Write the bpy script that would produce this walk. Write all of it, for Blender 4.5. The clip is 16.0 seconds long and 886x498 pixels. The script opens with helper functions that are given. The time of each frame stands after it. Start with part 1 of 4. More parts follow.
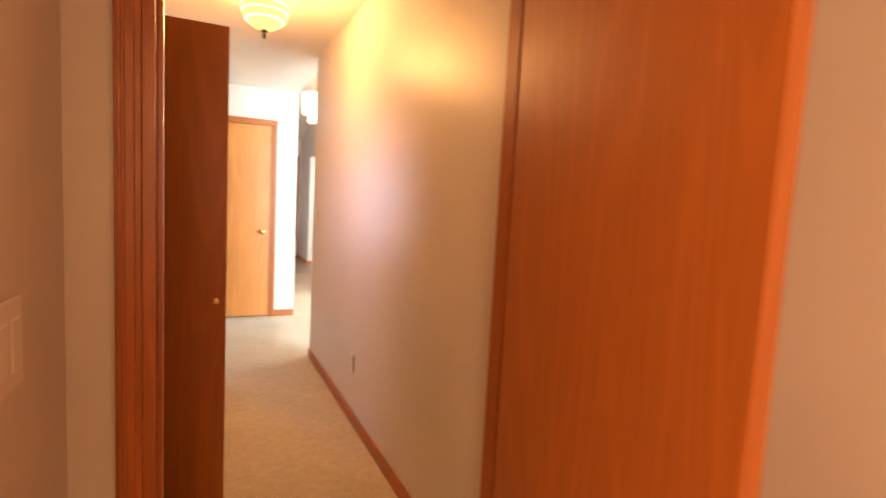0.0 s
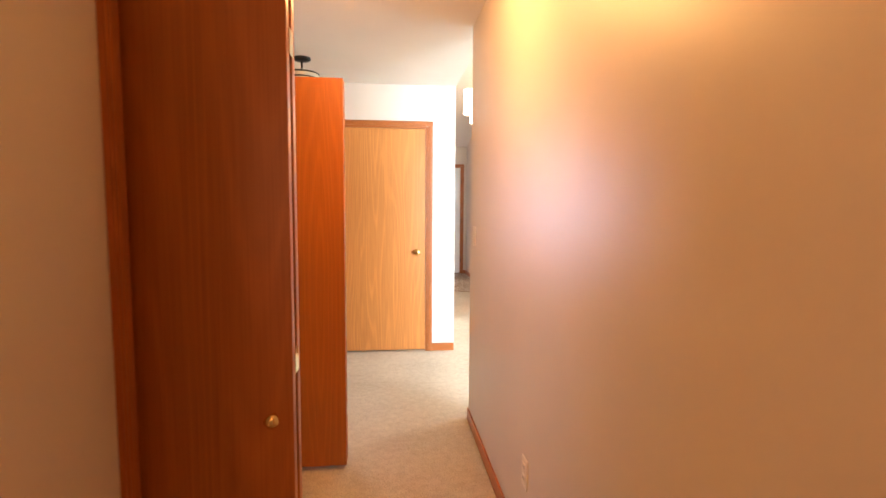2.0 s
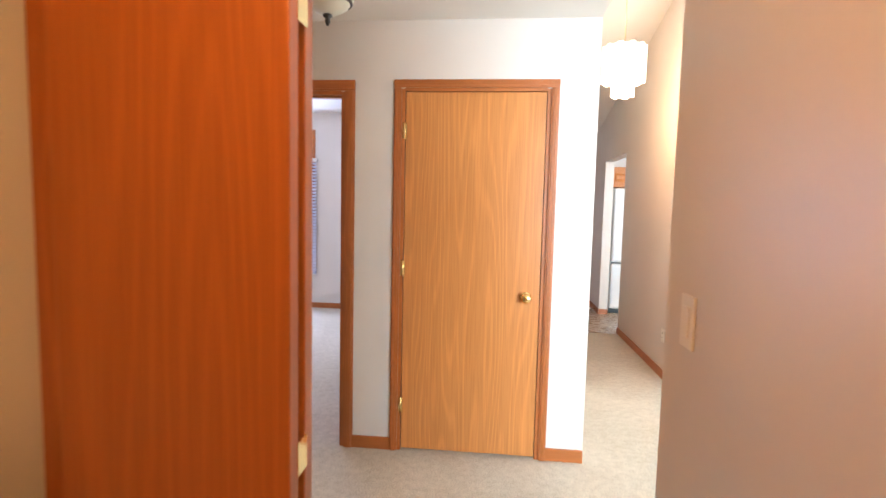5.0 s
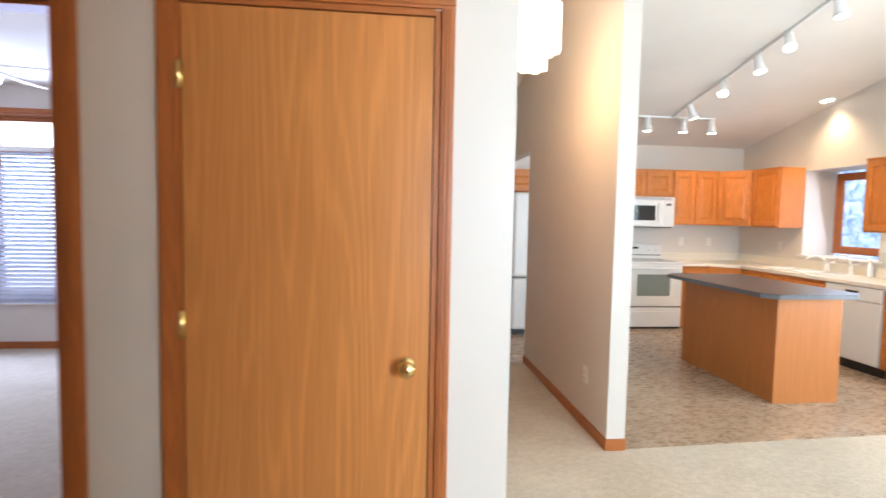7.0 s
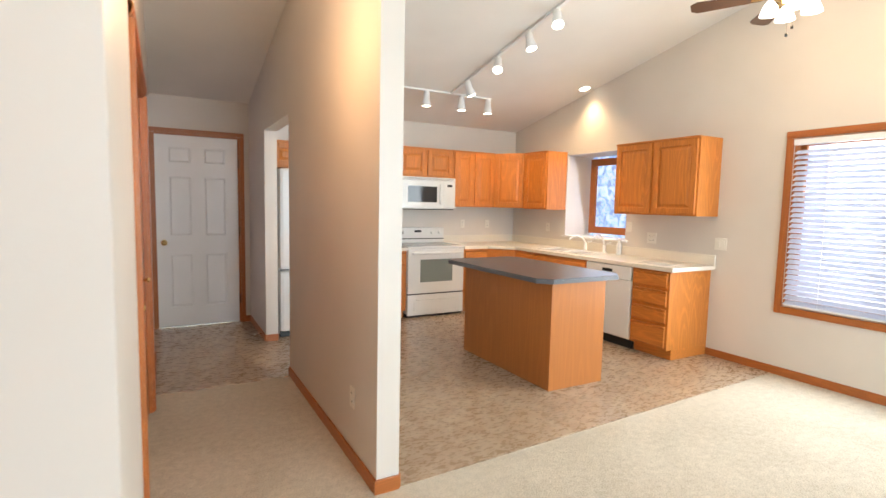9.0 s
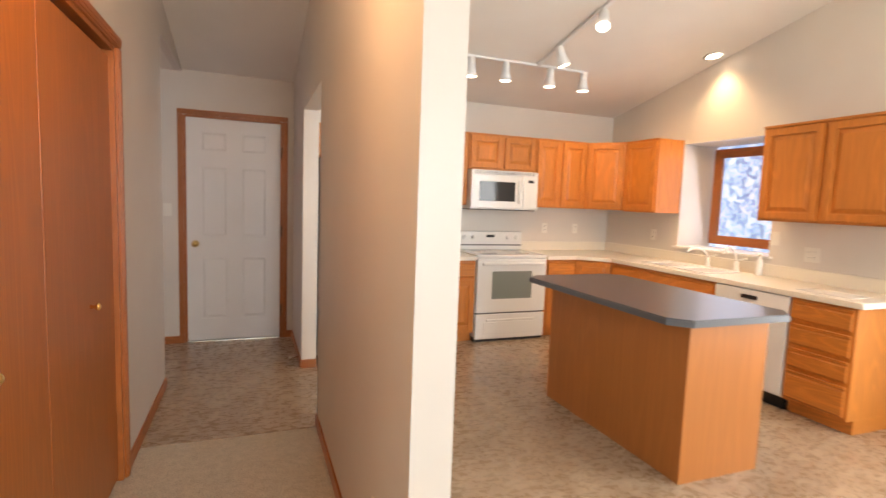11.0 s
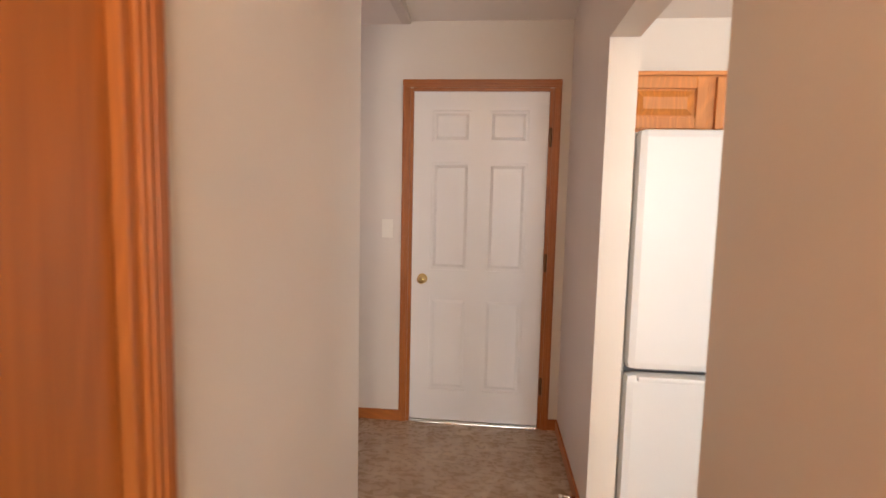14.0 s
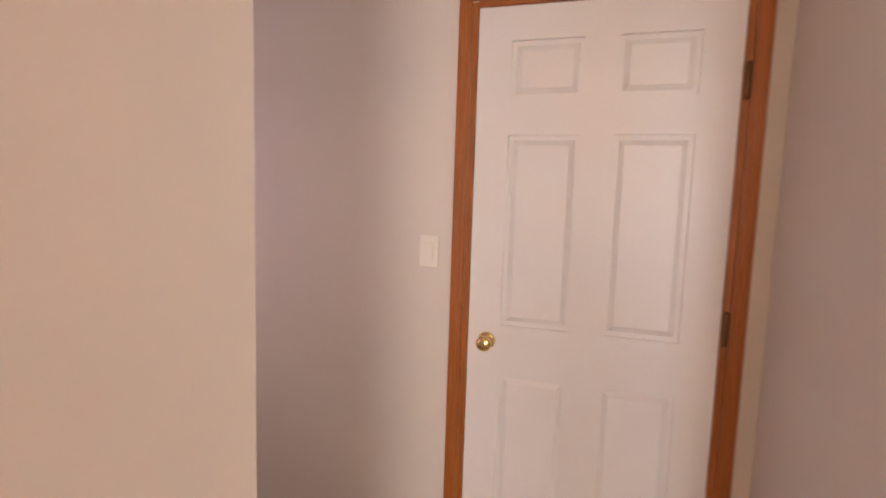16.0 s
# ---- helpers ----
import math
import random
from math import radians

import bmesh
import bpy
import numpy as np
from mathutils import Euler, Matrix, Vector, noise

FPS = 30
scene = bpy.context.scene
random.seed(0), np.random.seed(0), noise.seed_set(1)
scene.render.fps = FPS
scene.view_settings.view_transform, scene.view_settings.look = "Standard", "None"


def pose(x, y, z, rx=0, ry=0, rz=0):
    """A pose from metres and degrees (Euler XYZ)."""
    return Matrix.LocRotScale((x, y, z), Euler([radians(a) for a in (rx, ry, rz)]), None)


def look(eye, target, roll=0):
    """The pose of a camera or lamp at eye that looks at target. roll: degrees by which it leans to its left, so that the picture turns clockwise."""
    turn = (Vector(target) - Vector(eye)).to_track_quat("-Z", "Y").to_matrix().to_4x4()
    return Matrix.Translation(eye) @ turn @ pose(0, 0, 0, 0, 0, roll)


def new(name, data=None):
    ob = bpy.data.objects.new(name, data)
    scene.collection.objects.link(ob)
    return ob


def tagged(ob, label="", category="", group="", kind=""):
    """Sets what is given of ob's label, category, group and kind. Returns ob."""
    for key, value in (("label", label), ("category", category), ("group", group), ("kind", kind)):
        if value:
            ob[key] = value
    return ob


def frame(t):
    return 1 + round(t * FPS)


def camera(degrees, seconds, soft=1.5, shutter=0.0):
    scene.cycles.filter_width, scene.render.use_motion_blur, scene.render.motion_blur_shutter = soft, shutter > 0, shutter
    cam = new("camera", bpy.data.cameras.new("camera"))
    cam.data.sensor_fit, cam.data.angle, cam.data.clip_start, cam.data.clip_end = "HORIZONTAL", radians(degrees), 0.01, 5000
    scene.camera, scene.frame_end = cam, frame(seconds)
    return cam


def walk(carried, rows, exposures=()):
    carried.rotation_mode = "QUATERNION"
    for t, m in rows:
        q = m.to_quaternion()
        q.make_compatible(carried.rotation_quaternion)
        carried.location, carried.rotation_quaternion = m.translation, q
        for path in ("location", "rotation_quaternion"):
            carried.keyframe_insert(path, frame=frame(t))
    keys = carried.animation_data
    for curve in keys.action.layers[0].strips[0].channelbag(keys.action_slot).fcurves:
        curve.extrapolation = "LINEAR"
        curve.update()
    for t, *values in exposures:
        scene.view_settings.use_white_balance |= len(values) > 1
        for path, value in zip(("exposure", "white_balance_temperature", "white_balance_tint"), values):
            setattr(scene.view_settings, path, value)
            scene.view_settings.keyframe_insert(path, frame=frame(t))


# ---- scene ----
cam = camera(82.6, 16.0, shutter=0.5)
PATH = [
    (0, (0.114, -5.664, 1.32), (0.975, -3.87, 1.14), 3.0),
    (0.5, (0.231, -5.432, 1.322), (0.764, -3.512, 1.155), 2.6),
    (1, (0.307, -5.162, 1.33), (0.62, -3.193, 1.176), 1.3),
    (1.5, (0.352, -4.88, 1.341), (0.619, -2.905, 1.178), 1.1),
    (2, (0.408, -4.585, 1.354), (0.631, -2.605, 1.179), 0.4),
    (2.5, (0.454, -4.307, 1.352), (0.584, -2.317, 1.196), 1.2),
    (3, (0.504, -4.029, 1.348), (0.538, -2.038, 1.161), 1.9),
    (3.2, (0.505, -3.905, 1.35), (0.478, -1.913, 1.166), 2.3),
    (5.3, (0.499, -2.604, 1.404), (0.3, -0.621, 1.242), 1.3),
    (5.5, (0.502, -2.486, 1.399), (0.328, -0.501, 1.229), 1.3),
    (6, (0.52, -2.179, 1.393), (0.429, -0.188, 1.226), 0.9),
    (6.5, (0.563, -1.893, 1.394), (0.573, 0.102, 1.246), 0.8),
    (7, (0.626, -1.613, 1.404), (0.841, 0.372, 1.28), 1.1),
    (7.5, (0.709, -1.362, 1.398), (1.215, 0.569, 1.278), 0.6),
    (8, (0.803, -1.16, 1.403), (1.611, 0.661, 1.23), 0.2),
    (8.2, (0.861, -1.122, 1.408), (1.766, 0.651, 1.218), -0.0),
    (10.3, (1.453, -0.256, 1.386), (2.441, 1.475, 1.213), 1.6),
    (10.5, (1.499, -0.144, 1.388), (2.41, 1.628, 1.209), 1.6),
    (10.6, (1.515, -0.104, 1.382), (2.382, 1.69, 1.206), 1.8),
    (11, (1.588, 0.094, 1.4), (2.297, 1.955, 1.211), 2.1),
    (11.5, (1.629, 0.393, 1.405), (2.114, 2.323, 1.204), 2.2),
    (12, (1.645, 0.732, 1.408), (1.873, 2.708, 1.21), 2.0),
    (12.5, (1.62, 1.052, 1.375), (1.628, 3.044, 1.197), 2.4),
    (13, (1.576, 1.4, 1.372), (1.476, 3.391, 1.211), 1.7),
    (13.5, (1.547, 1.76, 1.397), (1.342, 3.742, 1.225), 0.4),
    (14, (1.528, 2.121, 1.408), (1.336, 4.103, 1.221), 1.3),
    (14.5, (1.526, 2.471, 1.423), (1.279, 4.45, 1.267), 1.0),
    (15, (1.508, 2.83, 1.415), (1.214, 4.8, 1.244), 1.4),
    (15.2, (1.463, 2.962, 1.428), (1.131, 4.926, 1.252), 1.0),
    (15.5, (1.495, 3.158, 1.421), (1.076, 5.107, 1.261), 2.0),
    (16, (1.451, 3.484, 1.431), (0.877, 5.389, 1.226), 1.8),
]
walk(cam, [(t, look(eye, target, roll)) for t, eye, target, roll in PATH], [(0, 1.15, 7400, 13), (1, 1.1, 7400, 13), (2.5, 1.22, 7050, 13), (3.2, 1.3, 6700, 12), (5.3, 0.82, 6500, 10), (6, 0.64, 6500, 10), (6.5, 0.48, 6500, 10), (8, 0.12, 6700, 10), (10.5, 0.18, 7900, 17), (11.5, 0.1, 8200, 19), (12, 0.12, 8300, 19), (12.5, 0.25, 8700, 21), (13.5, 0.58, 8600, 21), (14.5, 0.72, 8500, 24), (15.5, 0.88, 8600, 27), (16, 0.8, 8600, 28)])


# ---- light ----
world = bpy.data.worlds.new("sky")
scene.world = world
world.use_nodes = True
wn = world.node_tree
sky = wn.nodes.new("ShaderNodeTexSky")
sky.sky_type = "NISHITA"
sky.sun_disc = False
sky.sun_elevation = radians(38)
sky.sun_rotation = radians(150)
wn.links.new(sky.outputs[0], wn.nodes["Background"].inputs[0])
wn.nodes["Background"].inputs[1].default_value = 0.12

sun_data = bpy.data.lights.new("sun", "SUN")
sun_data.energy, sun_data.angle, sun_data.color = 2.5, radians(0.5), (1, 0.94, 0.85)
sun = new("sun", sun_data)
sun.matrix_world = look((8, -8, 10), (0, 0, 0))


def area(name, eye, target, w, h, watts, colour):
    d = bpy.data.lights.new(name, "AREA")
    d.shape, d.size, d.size_y, d.energy, d.color = "RECTANGLE", w, h, watts, colour
    ob = new(name, d)
    ob.matrix_world = look(eye, target)
    return ob


def bulb(name, at, watts, colour, radius=0.05):
    d = bpy.data.lights.new(name, "POINT")
    d.energy, d.color, d.shadow_soft_size = watts, colour, radius
    ob = new(name, d)
    ob.location = at
    return ob


def spot(name, eye, target, watts, colour, degrees=75):
    d = bpy.data.lights.new(name, "SPOT")
    d.energy, d.color, d.spot_size, d.spot_blend, d.shadow_soft_size = watts, colour, radians(degrees), 1.0, 0.05
    ob = new(name, d)
    ob.matrix_world = look(eye, target)
    return ob


DAY, COOL = (0.72, 0.87, 1.0), (0.62, 0.74, 1.0)
WARM = (1.0, 0.74, 0.46)
area("daylight_bedroom", (-2.64, 3.70, 1.4), (-2.64, 0, 1.4), 1.35, 1.75, 66, (0.52, 0.63, 1.0))
area("daylight_living_east", (5.61, 0.66, 1.30), (0, 0.7, 1.2), 1.5, 1.5, 68, DAY)
area("daylight_living_south", (3.3, -4.9, 1.5), (3.0, 0, 1.2), 2.6, 1.9, 275, (0.62, 0.81, 1.0))
area("daylight_sink", (5.95, 3.6, 1.55), (4.5, 3.6, 1.2), 0.9, 0.9, 5, COOL)
area("daylight_side_passage", (-0.64, 4.62, 1.45), (1.0, 4.62, 1.4), 0.6, 1.0, 2.2, (0.78, 0.62, 1.0))
# amber fill added behind the start point to light the open leaf and right wall
area("fill_start_room", (-0.06, -6.45, 1.45), (1.3, -6.1, 1.2), 0.9, 1.0, 16.5, (1.0, 0.52, 0.28))
bulb("bulb_hall", (0.40, -2.77, 2.20), 25, (1.0, 0.50, 0.19), 0.16)
bulb("bulb_pendant", (1.50, 1.51, 2.20), 15, (1.0, 0.61, 0.32), 0.17)
bulb("bulb_living_fan", (4.75, 1.02, 2.70), 26, WARM, 0.16)
bulb("bulb_bedroom_fan", (-2.08, 2.0, 2.06), 6, (0.95, 0.88, 0.95), 0.1)

# ---- materials ----


def material(name, colour, rough=0.5, metal=0.0, spec=0.5):
    m = bpy.data.materials.new(name)
    m.use_nodes = True
    b = m.node_tree.nodes["Principled BSDF"]
    b.inputs["Base Color"].default_value = (*colour, 1)
    b.inputs["Roughness"].default_value = rough
    b.inputs["Metallic"].default_value = metal
    b.inputs["Specular IOR Level"].default_value = spec
    return m


def nodes_of(m):
    return m.node_tree, m.node_tree.nodes, m.node_tree.nodes["Principled BSDF"]


def coords(t, scale=(1, 1, 1), world_space=True):
    """World-sized coordinates, so that every mesh carries the same grain."""
    if world_space:
        c = t.nodes.new("ShaderNodeNewGeometry").outputs["Position"]
    else:
        c = t.nodes.new("ShaderNodeTexCoord").outputs["Object"]
    mp = t.nodes.new("ShaderNodeMapping")
    mp.inputs["Scale"].default_value = scale
    t.links.new(c, mp.inputs["Vector"])
    return mp.outputs[0]


def noise_tex(t, vec, scale, detail=4, distortion=0.0):
    n = t.nodes.new("ShaderNodeTexNoise")
    n.inputs["Scale"].default_value = scale
    n.inputs["Detail"].default_value = detail
    n.inputs["Distortion"].default_value = distortion
    t.links.new(vec, n.inputs["Vector"])
    return n.outputs["Fac"]


def ramp(t, fac, stops):
    r = t.nodes.new("ShaderNodeValToRGB")
    while len(r.color_ramp.elements) < len(stops):
        r.color_ramp.elements.new(0.5)
    for e, (p, c) in zip(r.color_ramp.elements, stops):
        e.position, e.color = p, (*c, 1)
    t.links.new(fac, r.inputs[0])
    return r.outputs[0]


def mix(t, fac, a, b, kind="MIX"):
    n = t.nodes.new("ShaderNodeMix")
    n.data_type, n.blend_type = "RGBA", kind
    for sock, v in ((n.inputs["Factor"], fac), (n.inputs["A"], a), (n.inputs["B"], b)):
        if isinstance(v, (int, float)):
            sock.default_value = v
        elif isinstance(v, tuple):
            sock.default_value = (*v, 1)
        else:
            t.links.new(v, sock)
    return n.outputs["Result"]


def bump(t, b, height, strength, distance):
    n = t.nodes.new("ShaderNodeBump")
    n.inputs["Strength"].default_value = strength
    n.inputs["Distance"].default_value = distance
    t.links.new(height, n.inputs["Height"])
    t.links.new(n.outputs[0], b.inputs["Normal"])


def scaled(c, k):
    return tuple(x * k for x in c)


def paint(name, colour, rough, relief=0.12, grain=140, spec=0.5):
    """Rolled wall paint: faint cloudiness and orange-peel relief."""
    m = material(name, colour, rough, 0, spec)
    t, n, b = nodes_of(m)
    v = coords(t)
    cloud = noise_tex(t, v, 1.3, 3)
    t.links.new(ramp(t, cloud, [(0.3, scaled(colour, 0.95)), (0.7, scaled(colour, 1.03))]), b.inputs["Base Color"])
    rr = t.nodes.new("ShaderNodeMapRange")
    rr.inputs["To Min"].default_value, rr.inputs["To Max"].default_value = rough - 0.05, rough + 0.06
    t.links.new(noise_tex(t, v, 3.0, 3), rr.inputs["Value"])
    t.links.new(rr.outputs[0], b.inputs["Roughness"])
    bump(t, b, noise_tex(t, v, grain, 3), relief, 0.002)
    return m


def oak(name, base, rough=0.35, axis="z", fine=1.0, seed=0.0, figure=1.0, stretch=0.16):
    """Stained oak veneer: stretched cathedral figure, pores along the grain, slow shade drift."""
    m = material(name, base, rough)
    t, n, b = nodes_of(m)
    s = {"z": (1, 1, stretch), "x": (stretch, 1, 1), "y": (1, stretch, 1)}[axis]
    along = {"z": (1, 1, 0.2), "x": (0.2, 1, 1), "y": (1, 0.2, 1)}[axis]
    v = coords(t, s)
    mp = t.nodes.new("ShaderNodeMapping")
    mp.inputs["Location"].default_value = (seed, seed * 0.7, seed * 0.3)
    t.links.new(v, mp.inputs["Vector"])
    info = t.nodes.new("ShaderNodeObjectInfo")
    shift = t.nodes.new("ShaderNodeVectorMath")
    shift.operation = "MULTIPLY_ADD"
    t.links.new(info.outputs["Random"], shift.inputs[0])
    shift.inputs[1].default_value = (3.1, 2.3, 1.7)
    t.links.new(mp.outputs[0], shift.inputs[2])
    v = shift.outputs[0]
    slow = noise_tex(t, v, 3.0, 2, 0.2)
    thin = t.nodes.new("ShaderNodeMapping")
    thin.inputs["Scale"].default_value = along
    t.links.new(v, thin.inputs["Vector"])
    bands = t.nodes.new("ShaderNodeMath")
    bands.operation = "MULTIPLY"
    t.links.new(slow, bands.inputs[0])
    bands.inputs[1].default_value = 120 * fine
    wave = t.nodes.new("ShaderNodeMath")
    wave.operation = "SINE"
    t.links.new(bands.outputs[0], wave.inputs[0])
    fig = ramp(t, wave.outputs[0], [(0.0, scaled(base, 1 - 0.16 * figure)), (0.75, base), (1.0, scaled(base, 1 + 0.10 * figure))])
    pores = noise_tex(t, thin.outputs[0], 150 * fine, 3)
    pored = mix(t, min(0.5, 0.75 * figure), fig, ramp(t, pores, [(0.36, (0.72, 0.62, 0.52)), (0.55, (1, 1, 1))]), "MULTIPLY")
    tone = noise_tex(t, coords(t), 1.1, 2)
    full = mix(t, 0.5, pored, ramp(t, tone, [(0.3, (0.86, 0.83, 0.80)), (0.7, (1.08, 1.06, 1.04))]), "MULTIPLY")
    t.links.new(full, b.inputs["Base Color"])
    bump(t, b, pores, 0.06, 0.001)
    return m


def glow(name, colour, power, tint=None):
    m = material(name, tint or colour, 0.3)
    b = nodes_of(m)[2]
    b.inputs["Emission Color"].default_value = (*colour, 1)
    b.inputs["Emission Strength"].default_value = power
    return m


WALL = paint("wall_paint", (0.667, 0.612, 0.547), 0.40, spec=0.45)
CEIL = paint("ceiling_paint", (0.80, 0.76, 0.70), 0.85, 0.35, 90)
WHITE = paint("white_trim_paint", (0.80, 0.79, 0.77), 0.35, 0.05, 60)
OAK = oak("oak_veneer", (0.58, 0.228, 0.062), 0.33, fine=1.5, figure=0.55, stretch=0.085)
OAK_B = oak("oak_bifold_veneer", (0.42, 0.132, 0.029), 0.38, fine=1.4, figure=0.4, stretch=0.08)
OAK_V = oak("oak_trim_upright", (0.42, 0.128, 0.030), 0.36, fine=1.6, figure=0.5)
OAK_X = oak("oak_trim_along_x", (0.42, 0.128, 0.030), 0.36, "x", 1.6, figure=0.5)
OAK_Y = oak("oak_trim_along_y", (0.42, 0.128, 0.030), 0.36, "y", 1.6, figure=0.5)
CAB_V = oak("oak_cabinet_upright", (0.60, 0.203, 0.038), 0.46, fine=1.4, figure=0.6)
CAB_X = oak("oak_cabinet_along_x", (0.60, 0.203, 0.038), 0.46, "x", 1.4, figure=0.6)
CAB_Y = oak("oak_cabinet_along_y", (0.60, 0.203, 0.038), 0.46, "y", 1.4, figure=0.6)
ISLAND = oak("island_veneer", (0.47, 0.162, 0.038), 0.45, figure=0.3, stretch=0.09)
BRASS = material("polished_brass", (0.86, 0.66, 0.31), 0.09, 1.0)
BRONZE = material("dark_bronze", (0.16, 0.075, 0.03), 0.35, 0.8)
NICKEL = material("pale_metal", (0.75, 0.72, 0.66), 0.25, 1.0)
BLACK = material("black_metal", (0.012, 0.011, 0.010), 0.45)
ENAMEL = paint("white_enamel", (0.74, 0.73, 0.70), 0.17, 0.02, 25)
FRIDGE_PAINT = paint("pebbled_white_enamel", (0.66, 0.66, 0.65), 0.30, 0.10, 260)
PLATE = material("ivory_plastic", (0.78, 0.74, 0.66), 0.35)
DARKGLASS = material("smoked_glass", (0.03, 0.035, 0.035), 0.06)
OVENGLASS = material("grey_oven_glass", (0.22, 0.25, 0.23), 0.08)
SINKWHITE = material("white_composite", (0.82, 0.80, 0.76), 0.22)
BLIND = material("white_blind_slat", (0.86, 0.87, 0.90), 0.45)
GLASS = material("window_glass", (1, 1, 1), 0.0)
nodes_of(GLASS)[2].inputs["Transmission Weight"].default_value = 1.0
PENDANT = glow("lit_capiz_shell", (1.0, 0.88, 0.70), 1.9, (0.9, 0.86, 0.8))
AMBER_GLASS = glow("lit_amber_glass", (1.0, 0.52, 0.12), 1.3, (0.8, 0.55, 0.2))
AMBER_BAND = glow("lit_pale_band", (1.0, 0.70, 0.28), 1.7, (0.9, 0.8, 0.5))
DIM_GLASS = material("unlit_frosted_glass", (0.62, 0.62, 0.52), 0.3)
FAN_GLASS = glow("lit_frosted_glass", (0.98, 0.95, 1.0), 2.4)
LAMP_GLASS = glow("lit_spot_bulb", (1.0, 0.92, 0.78), 9.0)

SLATLIGHT = material("translucent_blind_slat", (0.86, 0.88, 0.92), 0.5)
st = SLATLIGHT.node_tree
through_light, both_ways = st.nodes.new("ShaderNodeBsdfTranslucent"), st.nodes.new("ShaderNodeMixShader")
through_light.inputs[0].default_value = (0.80, 0.86, 1.0, 1)
both_ways.inputs[0].default_value = 0.55
st.links.new(st.nodes["Principled BSDF"].outputs[0], both_ways.inputs[1])
st.links.new(through_light.outputs[0], both_ways.inputs[2])
st.links.new(both_ways.outputs[0], st.nodes["Material Output"].inputs["Surface"])


def make_carpet():
    base = (0.60, 0.53, 0.43)
    m = material("cut_pile_carpet", base, 0.95, 0, 0.1)
    t, n, b = nodes_of(m)
    v = coords(t)
    fine = noise_tex(t, v, 130, 3)
    mid = noise_tex(t, v, 24, 4)
    slow = noise_tex(t, v, 1.6, 3, 0.8)
    c = ramp(t, fine, [(0.25, scaled(base, 0.70)), (0.55, base), (0.8, scaled(base, 1.18))])
    c = mix(t, 0.6, c, ramp(t, mid, [(0.35, (0.84, 0.83, 0.81)), (0.65, (1.06, 1.06, 1.06))]), "MULTIPLY")
    c = mix(t, 0.7, c, ramp(t, slow, [(0.35, (0.88, 0.87, 0.85)), (0.65, (1.04, 1.04, 1.04))]), "MULTIPLY")
    t.links.new(c, b.inputs["Base Color"])
    h = t.nodes.new("ShaderNodeMath")
    t.links.new(fine, h.inputs[0])
    t.links.new(mid, h.inputs[1])
    bump(t, b, h.outputs[0], 0.7, 0.008)
    return m


def make_vinyl():
    m = material("mottled_sheet_vinyl", (0.32, 0.26, 0.20), 0.3)
    t, n, b = nodes_of(m)
    v = coords(t)
    big = noise_tex(t, v, 5.5, 5, 1.4)
    small = noise_tex(t, coords(t, (0.45, 1, 1)), 40, 6, 1.0)
    c = ramp(t, big, [(0.32, (0.32, 0.220, 0.140)), (0.5, (0.38, 0.275, 0.185)), (0.68, (0.445, 0.338, 0.238))])
    c = mix(t, 0.75, c, ramp(t, small, [(0.38, (0.79, 0.77, 0.75)), (0.60, (1.08, 1.07, 1.06))]), "MULTIPLY")
    t.links.new(c, b.inputs["Base Color"])
    rr = t.nodes.new("ShaderNodeMapRange")
    rr.inputs["To Min"].default_value, rr.inputs["To Max"].default_value = 0.2, 0.36
    t.links.new(small, rr.inputs["Value"])
    t.links.new(rr.outputs[0], b.inputs["Roughness"])
    bump(t, b, small, 0.08, 0.002)
    return m


def speckled(name, base, rough, k):
    m = material(name, base, rough)
    t, n, b = nodes_of(m)
    v = coords(t)
    t.links.new(ramp(t, noise_tex(t, v, 320, 2), [(0.4, scaled(base, 1 - k)), (0.6, scaled(base, 1 + k))]), b.inputs["Base Color"])
    return m


CARPET = make_carpet()
VINYL = make_vinyl()
COUNTER = speckled("cream_laminate", (0.74, 0.68, 0.58), 0.28, 0.04)
DARKTOP = speckled("charcoal_laminate", (0.085, 0.088, 0.095), 0.3, 0.25)
GREYEDGE = material("grey_laminate_edge", (0.115, 0.12, 0.13), 0.3)


def make_view():
    """Blurred winter trees and pale sky beyond a window."""
    m = material("distant_trees", (0.5, 0.6, 0.8), 1.0)
    t, n, b = nodes_of(m)
    v = coords(t)
    c = ramp(t, noise_tex(t, v, 11.0, 8, 1.2), [(0.3, (0.05, 0.09, 0.12)), (0.46, (0.16, 0.30, 0.60)), (0.56, (0.50, 0.70, 1.0)), (0.75, (0.95, 0.98, 1.0))])
    t.links.new(c, b.inputs["Emission Color"])
    b.inputs["Emission Strength"].default_value = 1.05
    return m


VIEW = make_view()
SKYGLOW = glow("bright_overcast_sky", (0.80, 0.89, 1.0), 2.3)
SKYBRIGHT = glow("sunlit_sky", (0.93, 0.97, 1.0), 3.2)

# ---- mesh helpers ----
ORIGIN = {}


def box(bm, x0, y0, z0, x1, y1, z1, bevel=0.0):
    r = bmesh.ops.create_cube(bm, size=1.0)
    vs = r["verts"]
    for v in vs:
        v.co = Vector(((x0 + x1) / 2 + v.co.x * (x1 - x0), (y0 + y1) / 2 + v.co.y * (y1 - y0), (z0 + z1) / 2 + v.co.z * (z1 - z0)))
    if bevel:
        es = list({e for v in vs for e in v.link_edges})
        bmesh.ops.bevel(bm, geom=es, offset=bevel, segments=2, affect="EDGES", profile=0.6)
    return vs


def cube(x0, y0, z0, x1, y1, z1, bevel=0.0):
    bm = bmesh.new()
    box(bm, x0, y0, z0, x1, y1, z1, bevel)
    return bm


